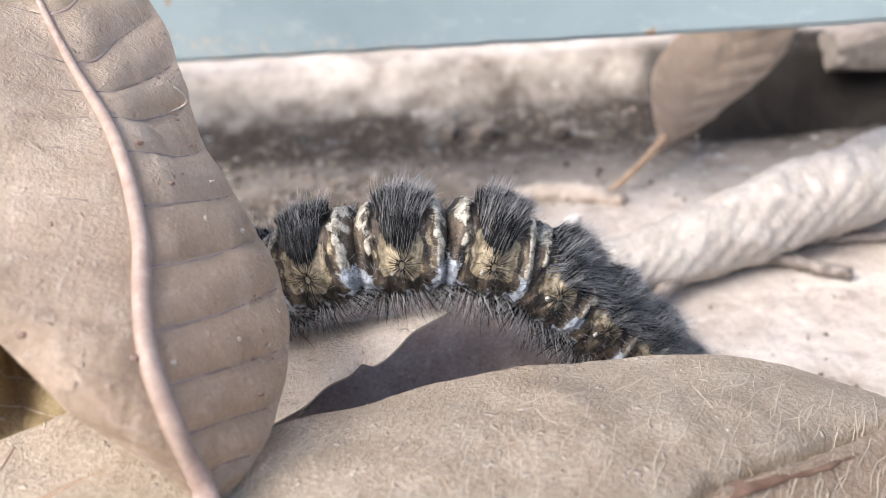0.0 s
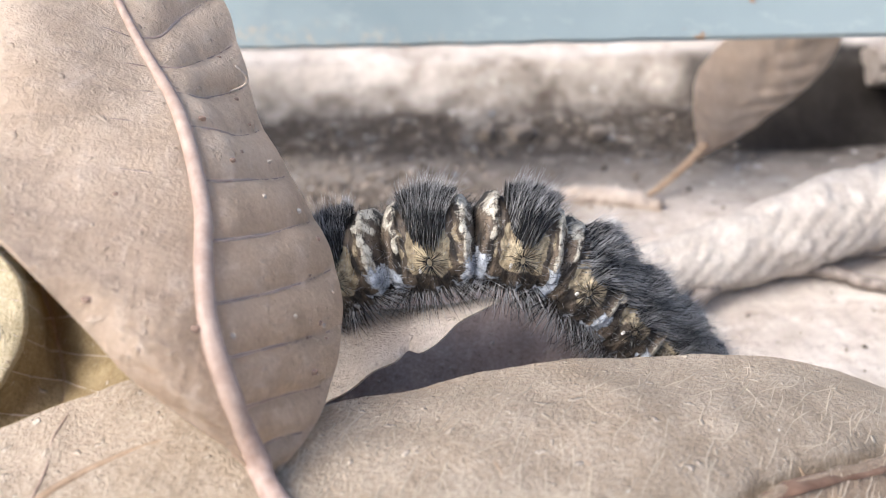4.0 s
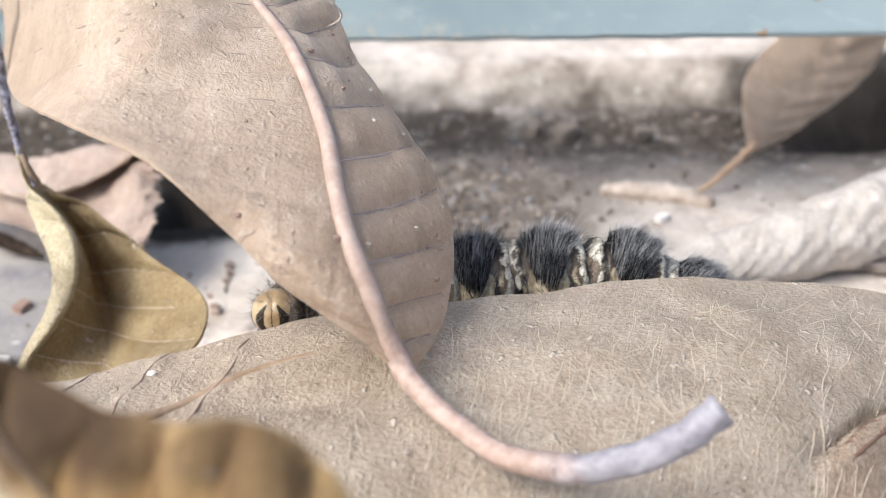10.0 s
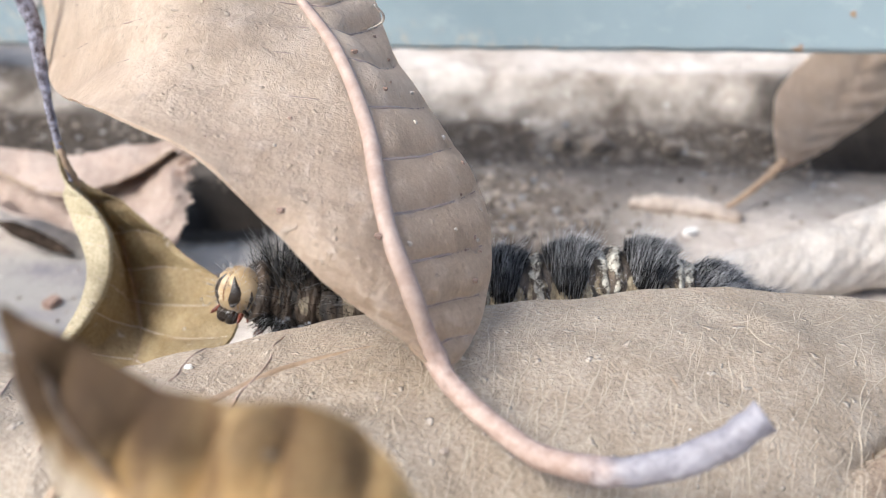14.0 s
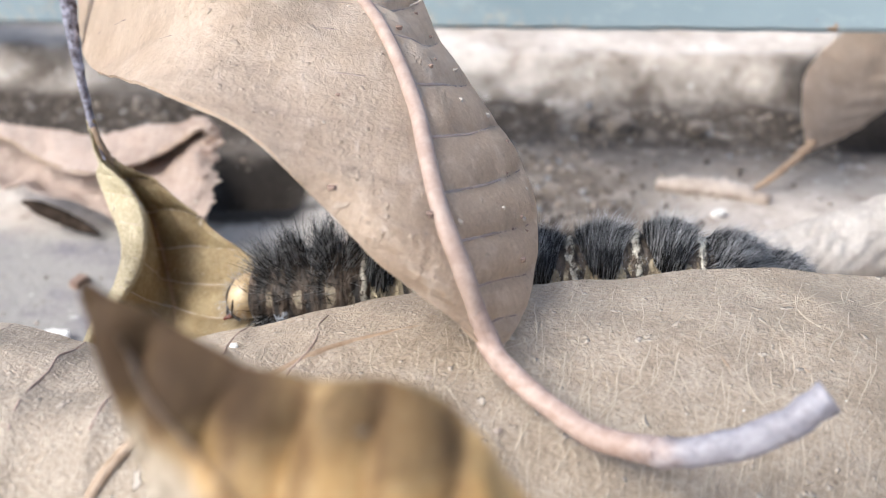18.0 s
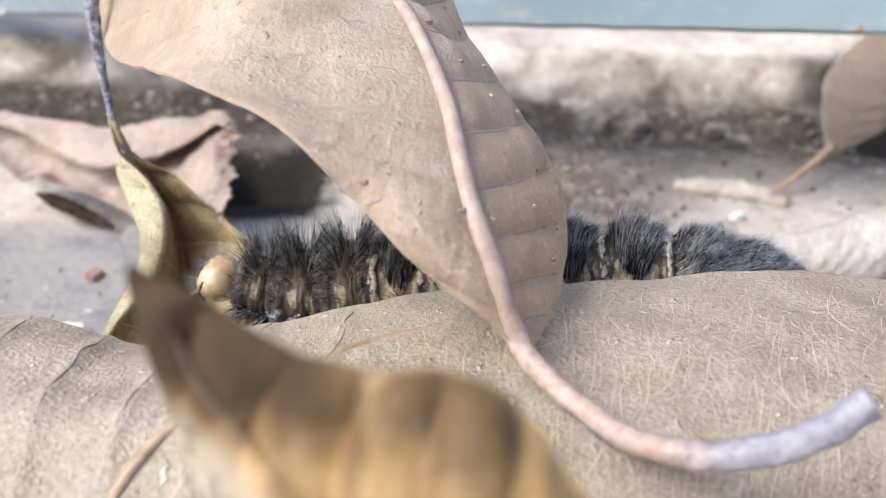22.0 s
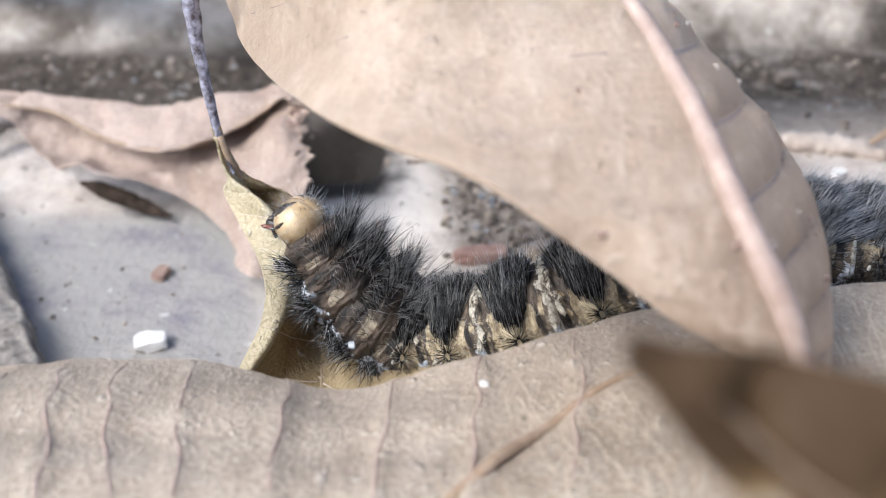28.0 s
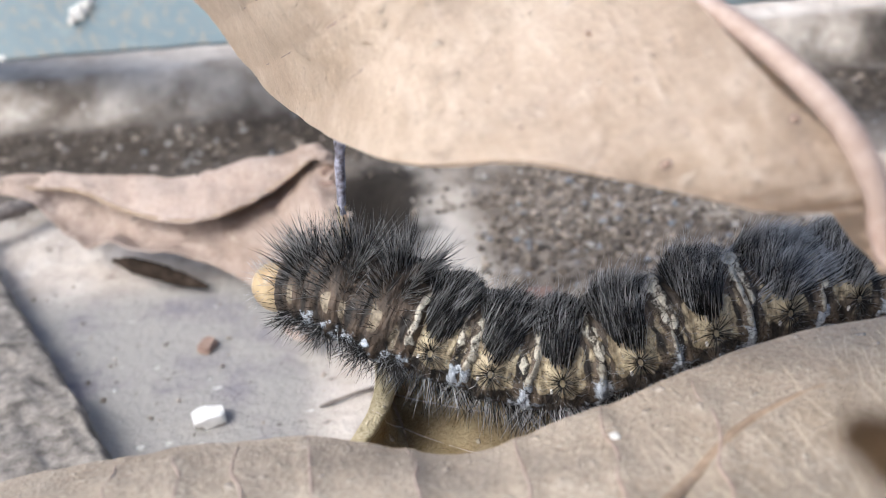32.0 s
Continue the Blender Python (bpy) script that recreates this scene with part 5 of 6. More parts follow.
            coat("grey_bristles", "long backswept silvery bristles", 1000, anywhere, swept, (2.2, 4.2), 0.030, HAIR_GREY, 0.08)

        def low_side():
            return rng.uniform(-0.95, 0.95), rng.uniform(-62, -24)

        def hanging(s, b, d, up):
            return d * 0.9 - rise * 0.35 - ahead * 0.2 + rng.normal(0, 0.24, 3)

        coat("fringe", "dark side bristles", 300, low_side, hanging, (1.4, 3.6), 0.030, HAIR_BLACK, 0.05)
        coat("fringe_sheen", "grey side bristles", 240, low_side, hanging, (1.4, 3.9), 0.026, HAIR_GREY, 0.05)
        coat("fuzz", "short fine hairs on the flank", 420, lambda: (rng.uniform(-0.98, 0.98), rng.uniform(-25, 60)), lambda s, b, d, up: d * 0.7 + up * 0.3 - ahead * 0.3 + rng.normal(0, 0.45, 3), (0.4, 1.2), 0.017, HAIR_BLACK)
        coat("fuzz_sheen", "short fine grey hairs on the flank", 300, lambda: (rng.uniform(-0.98, 0.98), rng.uniform(-25, 60)), lambda s, b, d, up: d * 0.7 + up * 0.3 - ahead * 0.3 + rng.normal(0, 0.45, 3), (0.4, 1.3), 0.015, HAIR_GREY)
        coat("fold_bristles", "", 60, lambda: (rng.uniform(-0.98, -0.6), rng.uniform(-10, 85)), lambda s, b, d, up: d + up * 0.3 + rng.normal(0, 0.3, 3), (0.7, 1.8), 0.022, HAIR_BLACK)
    else:
        lean = 0.55 if index == 1 else 0.0

        def ridge():
            c = (-0.30, 0.22)[int(rng.integers(2))]
            return c + rng.normal(0, 0.09), 90 - abs(rng.normal(0, 26))

        def spread(s, b, d, up):
            return d + ahead * (0.55 * s + lean) + rise * 0.25 + rng.normal(0, 0.24, 3)

        coat("back_bristles", "long stiff spreading black bristles", 190, ridge, spread, (1.6, 4.6), 0.040, HAIR_BLACK, 0.02)
        coat("grey_bristles", "silvery spreading bristles", 300, ridge, spread, (1.6, 4.6), 0.030, HAIR_SILVER, 0.02)

        def warts():
            c = (-0.42, 0.30)[int(rng.integers(2))]
            return c + rng.normal(0, 0.12), rng.normal(-22, 8)

        def star(s, b, d, up):
            return d * 0.8 + ahead * (rng.normal(0, 0.45) + lean) + up * rng.normal(-0.1, 0.45)

        coat("fringe", "spiky dark side bristles", 460, warts, star, (1.0, 3.2), 0.034, HAIR_BLACK)
        coat("fringe_sheen", "fine grey side bristles", 140, warts, star, (1.2, 3.4), 0.024, HAIR_GREY)
        coat("side_bristles", "short black bristles", 210, lambda: (rng.uniform(-0.9, 0.9), rng.uniform(-15, 80)), lambda s, b, d, up: d + up * 0.4 + rng.normal(0, 0.3, 3), (0.7, 2.0), 0.026, HAIR_BLACK)
    # legs
    for flip in (-1, 1):
        if index in (1, 2, 3):
            tube("leg", [(0.3, flip * 1.2, -1.8), (0.7, flip * 1.7, -2.9), (0.9, flip * 1.2, -3.7)], (0.5, 0.4, 0.12), LEG_RED, ob, "dark red leg", 10, 7)
        elif index in (6, 7, 8, 9, 12):
            tube("proleg", [(0, flip * 1.1, -1.6), (0, flip * 1.6, -2.7), (0, flip * 1.7, -3.4)], (0.95, 0.85, 0.7), SKIN, ob, "stubby fleshy foot", 8, 9)
    return ob


def head(e):
    """Round cream head with dark wedge marks; it looks along +x."""
    bm = bmesh.new()
    bmesh.ops.create_uvsphere(bm, u_segments=40, v_segments=28, radius=1)
    for v in bm.verts:
        x, y, z = v.co
        y *= 1 - 0.10 * max(0, -z)
        cleft = -0.07 * math.exp(-(y / 0.10) ** 2) * max(0, z * 0.7 + x * 0.7)
        f = 1 + cleft + 0.012 * noise.noise(v.co * 6)
        v.co = Vector((x * 2.5 * f, y * 2.75 * f, z * 2.75 * f - 0.15 * x)) * MM
    for f in bm.faces:
        f.smooth = True
    me = bpy.data.meshes.new("head")
    bm.to_mesh(me)
    bm.free()
    me.materials.append(HEAD_CREAM)
    ob = new("head", me)
    ob.parent = e
    ob["label"] = "glossy cream-coloured head with black wedge markings"

    def mark(name, path, widths, material, lab, lift=0.05):
        """A strip lying on the head along (yaw, height) angles."""
        n, m = 22, 7
        c = spline(path, np.linspace(0, 1, n))
        w = np.interp(np.linspace(0, 1, n), np.linspace(0, 1, len(widths)), widths)
        verts, faces = [], []
        for i in range(n):
            for j in range(m):
                ya, za = radians(c[i][0] + w[i] * (j / (m - 1) - 0.5) * 2), radians(c[i][1])
                d = np.array((math.cos(za) * math.cos(ya), math.cos(za) * math.sin(ya), math.sin(za)))
                edge = abs(j / (m - 1) - 0.5) * 2
                r = np.array((2.5, 2.75, 2.75)) * (1 + (lift * (1 - edge ** 3) - 0.02 * edge) / 2.6)
                q = d * r
                q[2] -= 0.15 * d[0]
                verts.append(q)
        for i in range(n - 1):
            for j in range(m - 1):
                k = i * m + j
                faces.append((k, k + 1, k + m + 1, k + m))
        mesh_object(name, verts, faces, material, ob, lab)

    for f in (-1, 1):
        mark("wedge_mark", [(f * 26, 60), (f * 34, 28), (f * 30, 4), (f * 22, -14)], (4, 15, 16, 5), HEAD_DARK, "black wedge mark", 0.07)
        mark("cheek_mark", [(f * 74, 20), (f * 70, 0), (f * 60, -22)], (2, 6, 2), HEAD_DARK, "black cheek mark", 0.07)
        for k in range(4):
            a, b = radians(f * (52 + 5 * k)), radians(-26 - 6 * k)
            lump("eye", (0.24, 0.24, 0.24), HEAD_DARK, (2.5 * math.cos(a) * math.cos(b), 2.75 * math.sin(a) * math.cos(b), 2.75 * math.sin(b) - 0.2), 0, k, 0.05, ob, "tiny black eye", 2)
        tube("mandible", [(1.5, f * 0.7, -2.0), (2.2, f * 0.75, -2.4), (2.4, f * 0.2, -2.75)], (0.65, 0.6, 0.25), HEAD_DARK, ob, "dark jaw", 12, 9)
        tube("antenna", [(1.5, f * 1.6, -1.8), (2.2, f * 1.9, -2.1), (2.6, f * 2.0, -2.3)], (0.28, 0.24, 0.08), LEG_RED, ob, "short feeler", 8, 7)
    mark("seam", [(0, 75), (0, 30), (0, -2)], (1.2, 1.2, 1.2), LEG_RED, "dark seam", 0.02)
    lump("lip", (1.0, 1.5, 0.75), HEAD_DARK, (1.95, 0, -1.85), 0, 3, 0.15, ob, "dark lip")
    rng = np.random.default_rng(9)
    roots, ways, lens = [], [], []
    for _ in range(280):
        ya, za = rng.uniform(-math.pi, math.pi), rng.uniform(-0.6, 1.4)
        d = np.array((math.cos(za) * math.cos(ya), math.cos(za) * math.sin(ya), math.sin(za)))
        roots.append(d * np.array((2.48, 2.72, 2.72)) - np.array((0, 0, 0.15 * d[0])))
        ways.append(d + rng.normal(0, 0.3, 3))
        lens.append(rng.uniform(0.5, 2.2))
    bristles("face_bristles", roots, ways, lens, 0.018, HAIR_GREY, ob, 0, "fine pale bristles", 3)
    return ob


def caterpillar():
    e = thing("caterpillar", "dark hairy caterpillar with black tufts, tan flanks and cream head", "caterpillar", tuple(BASE))
    parts = [head(e)]
    parts[0].data.transform(Matrix.Scale(0.87, 4))
    for piece in parts[0].children:
        piece.data.transform(Matrix.Scale(0.87, 4))
        piece.matrix_basis.translation = piece.matrix_basis.translation * 0.87
    for i in range(1, 13):
        if i <= 3:
            w = (3.35, 4.4, 4.9)[i - 1]
            parts.append(segment(e, i, "thorax_segment", "dark bristly thorax segment", (2.7, 3.6, 3.8)[i - 1], w, w * 0.98, "thorax"))
        elif i < 12:
            w = 4.55 - 0.08 * max(0, i - 9) ** 1.5
            parts.append(segment(e, i, "abdomen_segment", "abdomen segment with black tuft and tan flank", 4.1, w, w * 0.98, "abdomen"))
        else:
            parts.append(segment(e, i, "tail_segment", "dark bristly tail end", 3.8, 3.6, 3.4, "tail"))
    return e, parts


CATERPILLAR, PIECES = caterpillar()
ROWS = [[] for _ in PIECES]


def crawl(t, places, turn, pitch):
    """Lays the body along a curve through seven places at a time; turn swings the head to its left, pitch tips it up."""
    c = spline(places, np.linspace(0, 1, 49))
    for i in range(13):
        k = i * 4
        p = Vector(c[k])
        ahead = Vector(c[max(0, k - 3)] - c[min(48, k + 3)]).normalized()
        if i == 0:
            ahead = Vector(c[0] - c[6])
            ahead.z *= 0.3
            ahead = Matrix.Rotation(radians(turn), 3, "Z") @ ahead.normalized()
            side = Vector((0, 0, 1)).cross(ahead).normalized()
            ahead = Matrix.Rotation(radians(-pitch), 3, side) @ ahead
        left = Vector((0, 0, 1)).cross(ahead).normalized()
        up = ahead.cross(left)
        m = Matrix((ahead, left, up)).transposed().to_4x4()
        m.translation = (p - BASE) * MM
        ROWS[i].append((t, m))


def shifted(about, rot, shift):
    """The pose of a thing turned about a place and moved, in millimetres and degrees."""
    a = Vector(about) * MM
    return Matrix.Translation(a + Vector(shift) * MM) @ pose(0, 0, 0, *rot) @ Matrix.Translation(-a)


def motions():
    crawl(0, [(-23.7, -12.0, 11.3), (-18.0, -17.5, 17.2), (-11.6, -22.4, 24.6), (-3.6, -26.0, 31.7), (10.6, -26.3, 31.4), (19.7, -25.7, 23.1), (27.1, -25.0, 14.3)], 0, -12)
    crawl(1, [(-24.2, -12.0, 10.0), (-18.4, -17.5, 16.0), (-12.3, -22.4, 23.6), (-4.0, -26.0, 31.5), (10.4, -26.3, 31.7), (20.3, -25.7, 23.3), (26.7, -25.0, 15.4)], 8, -13)
    crawl(2, [(-25.2, -12.0, 8.0), (-19.4, -17.5, 14.2), (-13.4, -22.4, 21.9), (-5.0, -26.0, 31.0), (7.5, -26.3, 33.0), (18.1, -25.7, 24.4), (25.9, -25.0, 15.4)], 16, -15)
    crawl(3, [(-23.6, -12.0, 9.0), (-17.8, -17.5, 15.2), (-12.9, -22.4, 22.5), (-5.0, -26.0, 31.2), (8.4, -26.3, 32.7), (18.3, -25.7, 24.2), (25.5, -25.0, 16.0)], 24, -16)
    crawl(4, [(-24.1, -12.0, 8.4), (-18.2, -17.5, 14.6), (-14.0, -22.4, 21.6), (-5.7, -26.0, 30.0), (8.8, -26.3, 31.4), (18.0, -25.7, 23.1), (24.6, -25.0, 15.4)], 32, -18)
    crawl(4.5, [(-26.5, -12.0, 8.6), (-20.0, -17.5, 14.7), (-14.3, -22.4, 21.9), (-5.6, -26.0, 30.3), (8.4, -26.3, 31.6), (17.2, -25.7, 23.3), (23.2, -25.0, 15.7)], 36, -18)
    crawl(6.5, [(-35.1, -12.0, 8.7), (-26.2, -17.5, 14.1), (-14.6, -22.4, 21.4), (-3.7, -26.0, 29.5), (10.4, -26.3, 30.7), (18.9, -25.7, 22.4), (23.5, -25.0, 15.7)], 52, -21)
    crawl(7.5, [(-40.1, -12.0, 9.1), (-29.9, -17.5, 14.2), (-15.7, -22.4, 21.5), (-4.7, -26.0, 29.4), (9.5, -26.3, 30.5), (18.5, -25.7, 22.0), (23.4, -25.0, 15.1)], 60, -23)
    crawl(7.8, [(-36.5, -18.0, 12.8), (-28.4, -19.5, 16.0), (-16.1, -22.4, 21.5), (-4.6, -26.0, 27.9), (11.3, -26.3, 29.9), (20.9, -25.7, 21.8), (24.0, -25.0, 12.6)], 62, -23)
    crawl(8.1, [(-29.7, -31.0, 24.4), (-25.0, -26.9, 22.5), (-15.1, -25.3, 22.7), (-2.8, -26.0, 24.3), (11.6, -26.0, 25.0), (20.9, -25.7, 19.2), (25.4, -25.0, 13.1)], 65, -24)
    crawl(9, [(-25.8, -31.0, 26.8), (-21.2, -26.9, 22.8), (-12.8, -25.3, 22.6), (-1.7, -26.0, 23.8), (12.1, -26.0, 24.0), (21.4, -25.7, 17.9), (26.4, -25.0, 11.2)], 72, -25)
    crawl(9.5, [(-23.6, -27.5, 23.8), (-19.4, -24.9, 21.3), (-11.7, -25.3, 22.1), (-2.1, -26.0, 23.4), (11.3, -26.0, 23.4), (21.2, -25.7, 17.2), (26.6, -25.0, 10.8)], 62, -23)
    crawl(10, [(-22.3, -27.5, 23.5), (-18.0, -24.9, 21.8), (-11.1, -25.3, 22.7), (-3.0, -26.0, 24.2), (10.3, -26.0, 24.0), (20.5, -25.7, 17.6), (25.9, -25.0, 12.0)], 50, -20)
    crawl(10.5, [(-19.7, -25.0, 21.0), (-15.8, -24.9, 21.8), (-9.5, -25.3, 22.3), (-2.3, -26.0, 23.2), (9.9, -26.0, 24.0), (20.0, -25.7, 18.0), (25.4, -25.0, 11.7)], 88, -18)
    crawl(11, [(-18.1, -25.0, 22.2), (-15.6, -24.9, 23.3), (-9.7, -25.3, 23.4), (-1.6, -26.0, 23.6), (10.3, -26.0, 23.8), (19.9, -25.7, 17.9), (25.0, -25.0, 12.1)], 80, -17)
    crawl(12, [(-16.7, -25.0, 22.0), (-13.8, -24.9, 22.5), (-8.9, -25.3, 22.8), (-2.5, -26.0, 24.0), (10.0, -26.0, 24.4), (19.8, -25.7, 18.8), (24.8, -25.0, 12.7)], 60, -16)
    crawl(12.5, [(-21.9, -25.0, 23.1), (-17.0, -24.9, 23.4), (-10.0, -25.3, 23.8), (-3.0, -26.0, 24.6), (9.7, -26.0, 25.3), (19.7, -25.7, 19.6), (24.7, -25.0, 13.4)], 59, -16)
    crawl(13, [(-25.7, -27.5, 23.5), (-20.0, -24.9, 22.1), (-11.4, -25.3, 22.9), (-3.5, -26.0, 23.6), (9.6, -26.0, 24.8), (19.7, -25.7, 19.0), (24.7, -25.0, 12.8)], 58, -15)
    crawl(13.5, [(-27.4, -27.5, 24.1), (-22.1, -24.9, 22.2), (-12.4, -25.3, 22.7), (-3.9, -26.0, 23.4), (8.9, -26.0, 24.3), (19.0, -25.7, 18.9), (24.2, -25.0, 12.8)], 45, -10)
    crawl(14, [(-28.8, -27.5, 26.0), (-22.9, -24.9, 23.2), (-12.2, -25.3, 22.9), (-3.5, -26.0, 23.4), (9.0, -26.0, 24.1), (19.0, -25.7, 19.1), (24.0, -25.0, 12.9)], 28, -5)
    crawl(14.5, [(-29.7, -25.0, 23.2), (-23.5, -24.9, 23.3), (-13.0, -25.3, 23.4), (-3.0, -26.0, 23.7), (9.1, -26.0, 24.4), (18.7, -25.7, 19.8), (24.0, -25.0, 14.2)], 30, -8)
    crawl(16.5, [(-37.2, -24.0, 17.9), (-29.4, -24.0, 21.3), (-18.9, -24.3, 22.2), (-4.2, -25.0, 23.0), (8.7, -25.1, 23.9), (17.9, -24.7, 20.2), (22.7, -24.0, 14.2)], 35, -20)
    crawl(17, [(-35.1, -24.0, 18.3), (-27.2, -24.0, 21.3), (-17.6, -24.3, 22.7), (-3.2, -25.0, 23.6), (8.8, -25.1, 24.3), (17.8, -24.7, 20.6), (22.3, -24.0, 14.1)], 10, -13)
    crawl(18, [(-32.8, -24.0, 20.9), (-26.4, -24.0, 21.2), (-18.7, -24.3, 21.8), (-3.9, -25.0, 22.6), (7.6, -25.1, 23.5), (17.0, -24.7, 20.5), (21.9, -24.0, 14.1)], -15, 0)
    crawl(19, [(-34.2, -24.0, 19.5), (-26.9, -24.0, 20.9), (-18.1, -24.3, 22.0), (-4.6, -25.0, 23.3), (6.1, -25.1, 24.0), (15.9, -24.7, 22.0), (20.9, -24.0, 16.9)], -16, 2)
    crawl(20, [(-34.9, -24.0, 19.9), (-26.3, -24.0, 21.1), (-17.1, -24.3, 22.2), (-6.0, -25.0, 23.3), (5.0, -25.1, 24.1), (14.9, -24.7, 22.0), (19.7, -24.0, 16.6)], -18, 5)
    crawl(21, [(-39.5, -24.0, 18.7), (-29.4, -24.0, 20.3), (-19.2, -24.3, 22.1), (-8.7, -25.0, 22.8), (3.3, -25.1, 23.7), (14.2, -24.7, 21.7), (19.7, -24.0, 16.9)], -19, 8)
    crawl(22, [(-37.6, -24.0, 22.3), (-29.2, -24.0, 20.8), (-19.1, -24.3, 21.9), (-9.1, -25.0, 22.6), (2.2, -25.1, 23.6), (12.1, -24.7, 21.7), (16.7, -24.0, 17.6)], -20, 10)
    crawl(22.5, [(-38.9, -24.0, 19.8), (-31.2, -24.0, 19.4), (-23.6, -24.3, 21.0), (-15.8, -25.0, 22.5), (-2.1, -25.1, 24.1), (9.8, -24.7, 22.9), (15.6, -24.0, 19.6)], -5, 8)
    crawl(23, [(-40.9, -26.0, 19.9), (-33.7, -24.4, 17.4), (-25.7, -24.1, 18.5), (-16.6, -25.0, 20.9), (-4.6, -25.1, 23.6), (6.7, -24.7, 23.4), (14.0, -24.0, 20.5)], 10, 5)
    crawl(23.5, [(-42.0, -25.0, 19.3), (-34.3, -24.1, 17.1), (-27.3, -24.6, 18.9), (-19.3, -26.0, 23.0), (-5.9, -25.5, 25.4), (6.2, -24.4, 25.5), (13.5, -24.0, 24.5)], 19, 2)
    crawl(24, [(-42.2, -25.0, 19.8), (-36.1, -22.4, 15.8), (-30.3, -23.3, 16.8), (-22.8, -27.0, 21.3), (-11.9, -26.0, 24.2), (-0.0, -24.1, 24.8), (10.7, -22.0, 23.0)], 28, 0)
    crawl(25, [(-40.7, -20.9, 21.3), (-37.2, -21.3, 16.0), (-31.1, -23.6, 15.9), (-23.0, -27.0, 20.7), (-11.9, -26.0, 24.3), (-0.6, -24.1, 24.6), (10.0, -22.0, 22.3)], -65, 25)
    crawl(25.5, [(-39.5, -20.8, 23.4), (-36.3, -21.3, 17.2), (-30.8, -23.6, 16.1), (-23.3, -27.0, 21.0), (-12.4, -26.0, 24.8), (-1.2, -24.1, 24.8), (9.3, -22.0, 22.1)], -50, 22)
    crawl(27.5, [(-42.3, -18.8, 26.6), (-38.8, -20.8, 20.6), (-32.3, -23.8, 16.9), (-23.6, -27.0, 20.9), (-12.3, -26.0, 25.4), (-1.0, -24.1, 25.8), (9.6, -22.0, 23.3)], -4, 12)
    crawl(28, [(-43.3, -18.7, 26.5), (-39.1, -20.8, 20.6), (-32.6, -23.8, 16.8), (-23.7, -27.0, 20.8), (-12.5, -26.0, 25.4), (-1.1, -24.1, 25.7), (9.6, -22.0, 23.2)], -4, 12)
    crawl(29, [(-44.2, -18.7, 27.1), (-39.7, -20.8, 21.2), (-32.9, -23.8, 17.8), (-24.5, -27.0, 21.5), (-14.0, -26.0, 26.1), (-2.1, -24.1, 26.3), (8.7, -22.0, 23.7)], -6, 12)
    crawl(30, [(-46.3, -18.7, 28.2), (-40.9, -20.8, 23.9), (-34.3, -23.8, 19.0), (-26.9, -27.0, 20.1), (-16.0, -26.0, 25.3), (-4.0, -24.1, 26.0), (7.0, -22.0, 23.2)], -8, 12)
    crawl(30.5, [(-48.7, -18.7, 27.6), (-42.5, -20.8, 24.2), (-35.2, -23.8, 19.1), (-27.7, -27.0, 19.2), (-17.6, -26.0, 23.9), (-6.3, -24.1, 24.5), (5.0, -22.0, 21.9)], -12, 8)
    crawl(31, [(-49.1, -15.6, 24.9), (-42.9, -20.0, 23.3), (-35.6, -24.0, 19.0), (-27.8, -27.0, 19.4), (-17.3, -26.0, 23.6), (-6.3, -24.1, 24.5), (4.3, -22.0, 22.8)], -25, 5)
    crawl(31.5, [(-51.4, -15.5, 25.1), (-44.4, -19.9, 24.8), (-36.8, -24.0, 21.7), (-28.5, -27.0, 21.2), (-17.3, -26.0, 24.8), (-6.3, -24.1, 25.0), (4.3, -22.0, 22.6)], -42, -4)
    crawl(31.9, [(-52.0, -15.7, 25.0), (-44.9, -20.0, 25.4), (-37.5, -24.0, 23.0), (-28.8, -27.0, 22.0), (-17.0, -26.0, 24.5), (-5.9, -24.1, 24.1), (4.4, -22.0, 21.5)], -56, -10)
    crawl(32, [(-52.0, -15.7, 25.4), (-45.0, -20.0, 26.2), (-37.6, -24.0, 24.0), (-28.7, -27.0, 21.9), (-17.1, -26.0, 24.2), (-5.1, -24.1, 24.3), (5.4, -22.0, 21.7)], -60, -12)
    for part, rows in zip(PIECES, ROWS):
        walk(part, rows)
    still = Matrix.Identity(4)
    low = shifted((-12.2, -36.3, 42.0), (-2.8, 3.8, -1.7), (0.2, -3.5, -2.0))

    def lifted(turn, shift):
        """The big leaf turned about its base, by a rotation vector in degrees, and moved."""
        base, w = Vector((-9.4, -51.1, 34.2)) * MM, Vector(turn)
        return Matrix.Translation(base + Vector(shift) * MM) @ Matrix.Rotation(radians(w.length), 4, w) @ Matrix.Translation(-base)

    def opened(degrees):
        """The broad half swung about the midrib."""
        c = Vector((-17.35, -34.45, 48.35)) * MM
        return Matrix.Translation(c) @ Matrix.Rotation(radians(degrees), 4, Vector((-0.350, 0.824, 0.445))) @ Matrix.Translation(-c)

    walk(BIG, [(0, low), (7.0, low), (7.75, low), (8.02, still), (8.3, still), (22.0, still), (22.35, still), (22.7, lifted((2.1, -2.5, -0.9), (-0.5, -2.0, 0.8))),
               (24, lifted((2.1, -2.5, -0.9), (-0.5, -2.0, 0.8))),
               (25, lifted((-3.2, -4.9, -4.6), (-0.4, -2.7, 0.0))),
               (27.5, lifted((1.2, -2.4, -1.5), (-1.9, -4.7, 2.2))),
               (29, lifted((2.3, -2.8, -1.0), (-2.8, -5.8, 3.7))),
               (31, lifted((3.6, -2.5, 2.1), (-3.0, -2.6, 4.0))),
               (31.9, lifted((16.1, -3.2, 10.1), (-4.5, -0.2, 6.2))),
               (32, lifted((-8.8, 7.2, 18.2), (-5.6, 0.0, 10.5)))])
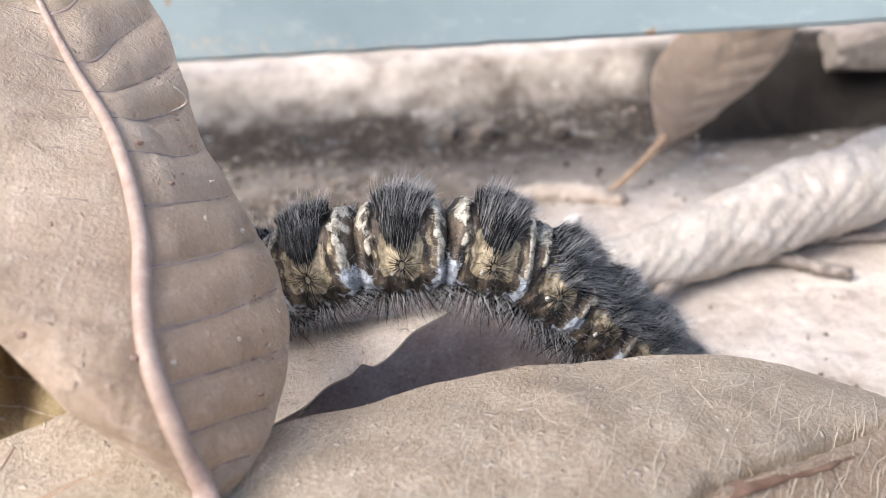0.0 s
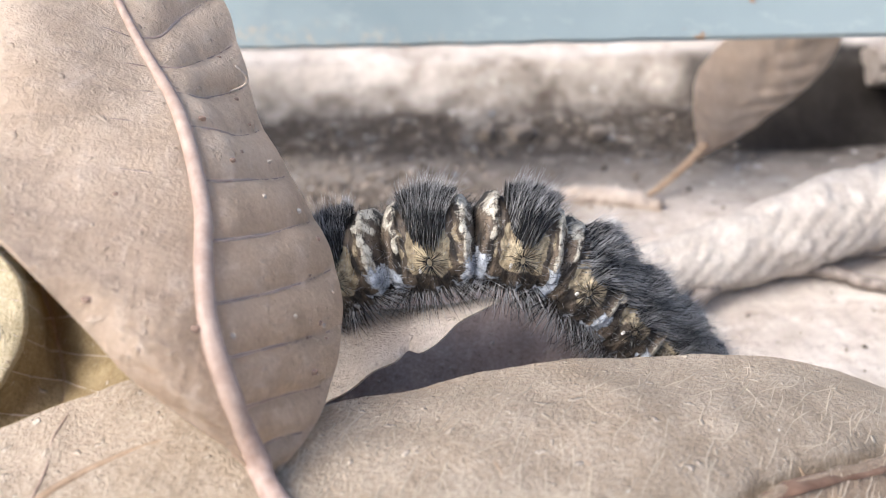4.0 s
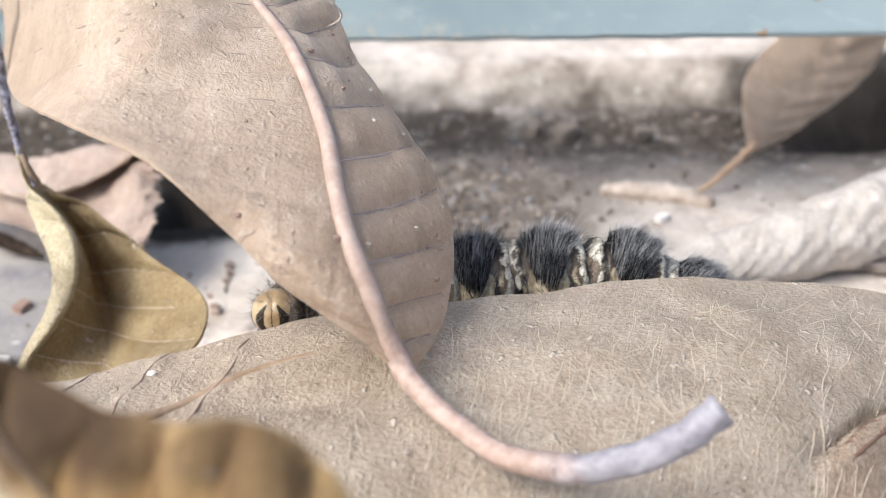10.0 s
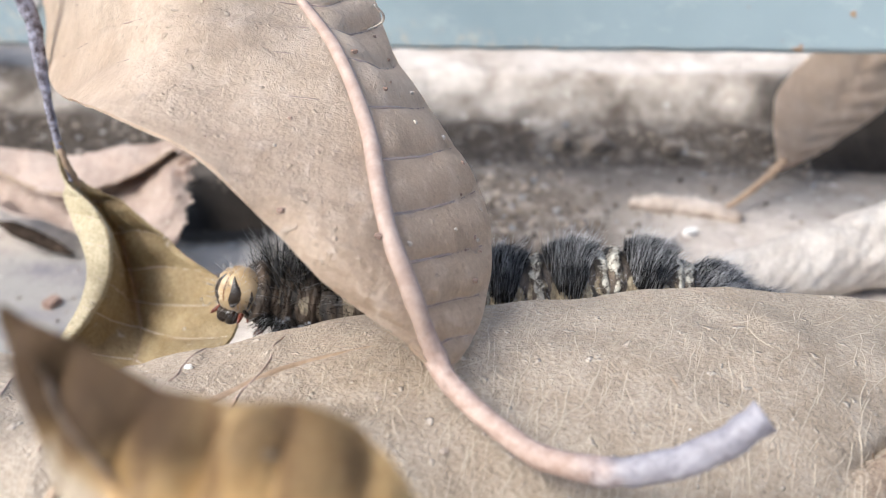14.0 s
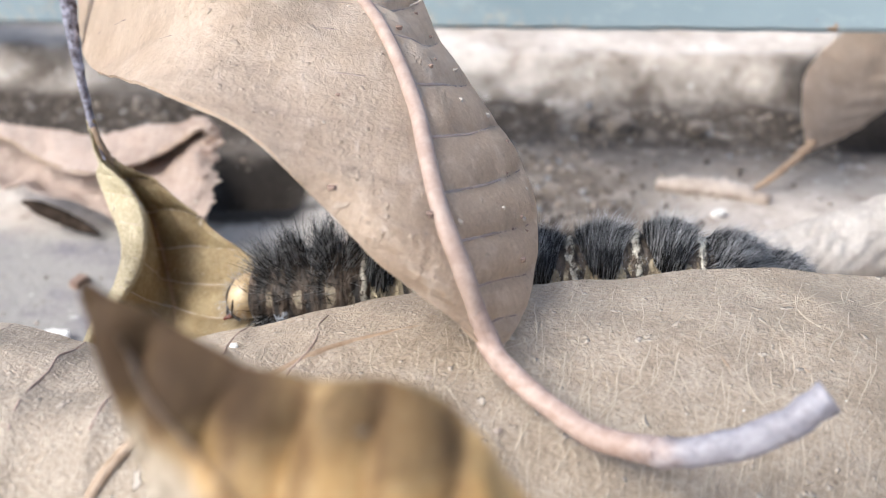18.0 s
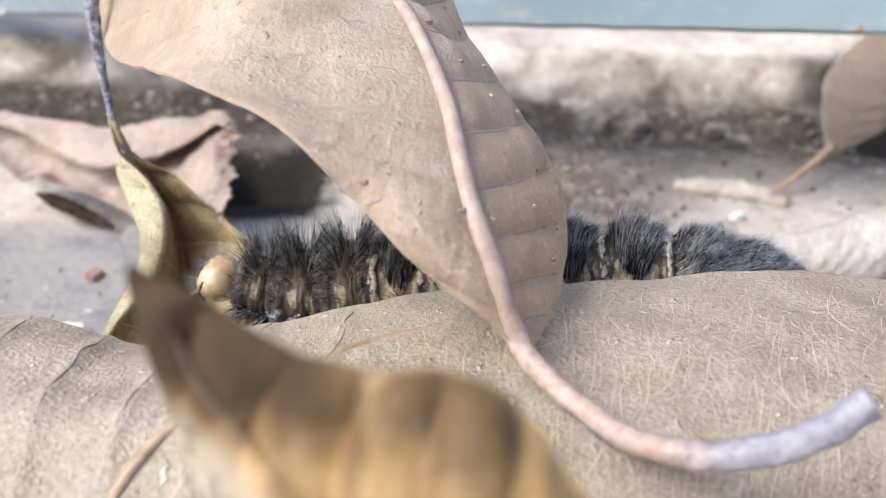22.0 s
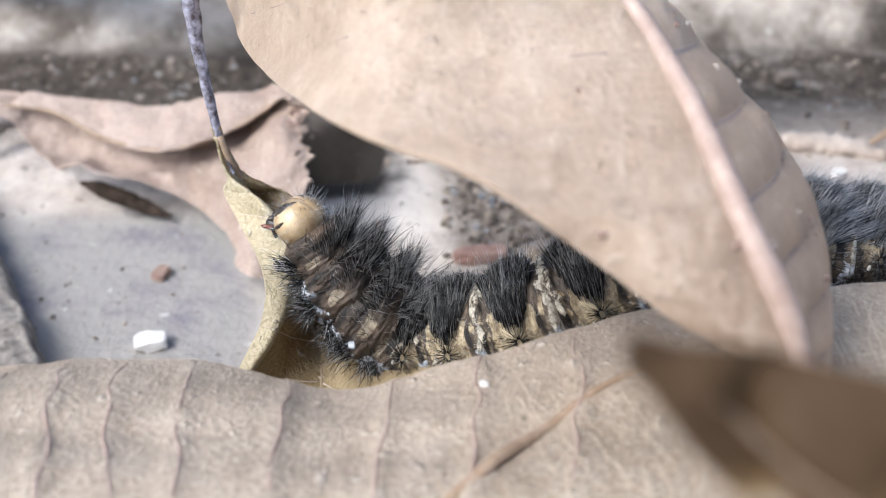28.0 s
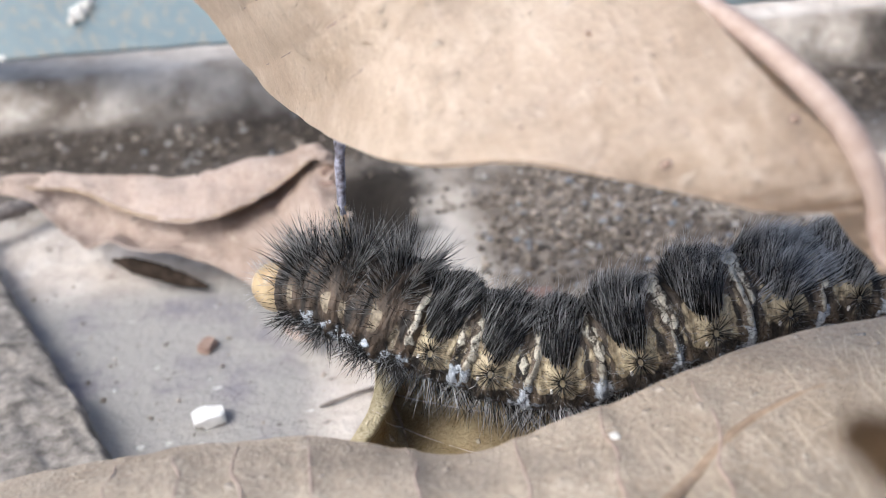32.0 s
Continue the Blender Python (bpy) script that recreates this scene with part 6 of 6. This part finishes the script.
    walk(WING, [(0, still), (22.0, still), (22.35, still), (22.7, opened(-6.1)), (24, opened(-6.1)), (25, opened(-4.0)), (27.5, opened(-11.1)), (29, opened(-12.8)), (31, opened(-16.9)), (31.9, opened(-27.8)), (32, opened(-50.2))])
    down = Matrix.Translation(Vector((-2.45, -5.82, -0.30)) * MM + Vector((3.4, -47.6, 29.7)) * MM) @ Matrix.Rotation(radians(9.57), 4, Vector((-8.48, -3.32, 2.94))) @ Matrix.Translation(Vector((-3.4, 47.6, -29.7)) * MM)
    walk(LOW, [(0, down), (7.0, down), (7.75, down), (8.02, still), (8.3, still), (32, still)])
    crease = Vector((-6.8, -50.4, 31.2)) * MM
    bent_up = Matrix.Translation(crease) @ Matrix.Rotation(radians(Vector((25.76, 2.82, -1.18)).length), 4, Vector((25.76, 2.82, -1.18))) @ Matrix.Translation(-crease)
    walk(FLAP, [(0, bent_up), (7.0, bent_up), (7.75, bent_up), (8.02, still), (8.3, still), (32, still)])
    sunk = Matrix.Translation(Vector((0, 0.5, -3.5)) * MM)
    walk(PALE, [(0, still), (7.0, still), (7.75, still), (8.05, sunk), (8.4, sunk), (32, sunk)])
    pushed, settled = (Matrix.Translation(Vector(v) * MM) for v in ((1.0, 1.7, 2.8), (0.7, 1.4, 2.1)))
    slid = shifted((-17.5, -82, 49), (16, -18, 0), (0.1, 1.4, 5.1))
    drawn, tugged = (Matrix.Translation(Vector((v, 0, 0)) * MM) @ slid for v in (-1.3, -3.6))
    walk(RUST, [(0, still), (21.9, still), (22.5, pushed), (23.3, settled), (27.6, slid), (30, slid), (31, drawn), (31.5, drawn), (32, tugged)])
    rest = Matrix.Translation(Vector((-50, -10, 30)) * MM)
    near = Matrix.Translation(Vector((0.7, -3.9, -0.8)) * MM) @ rest
    bent = Matrix.Translation(Vector((5.0, -3.5, -3.0)) * MM) @ rest @ pose(0, 0, 0, 0, 14, 0)
    beside = Matrix.Translation(Vector((5.0, -2.5, -1.0)) * MM) @ rest
    walk(OCHRE, [(0, beside), (7.0, beside), (7.75, beside), (8.1, rest), (8.4, rest), (21.9, rest), (22.5, near), (23.5, near), (30.8, near), (31.5, Matrix.Translation(Vector((1, 0, 0)) * MM) @ near), (32, bent)])


motions()
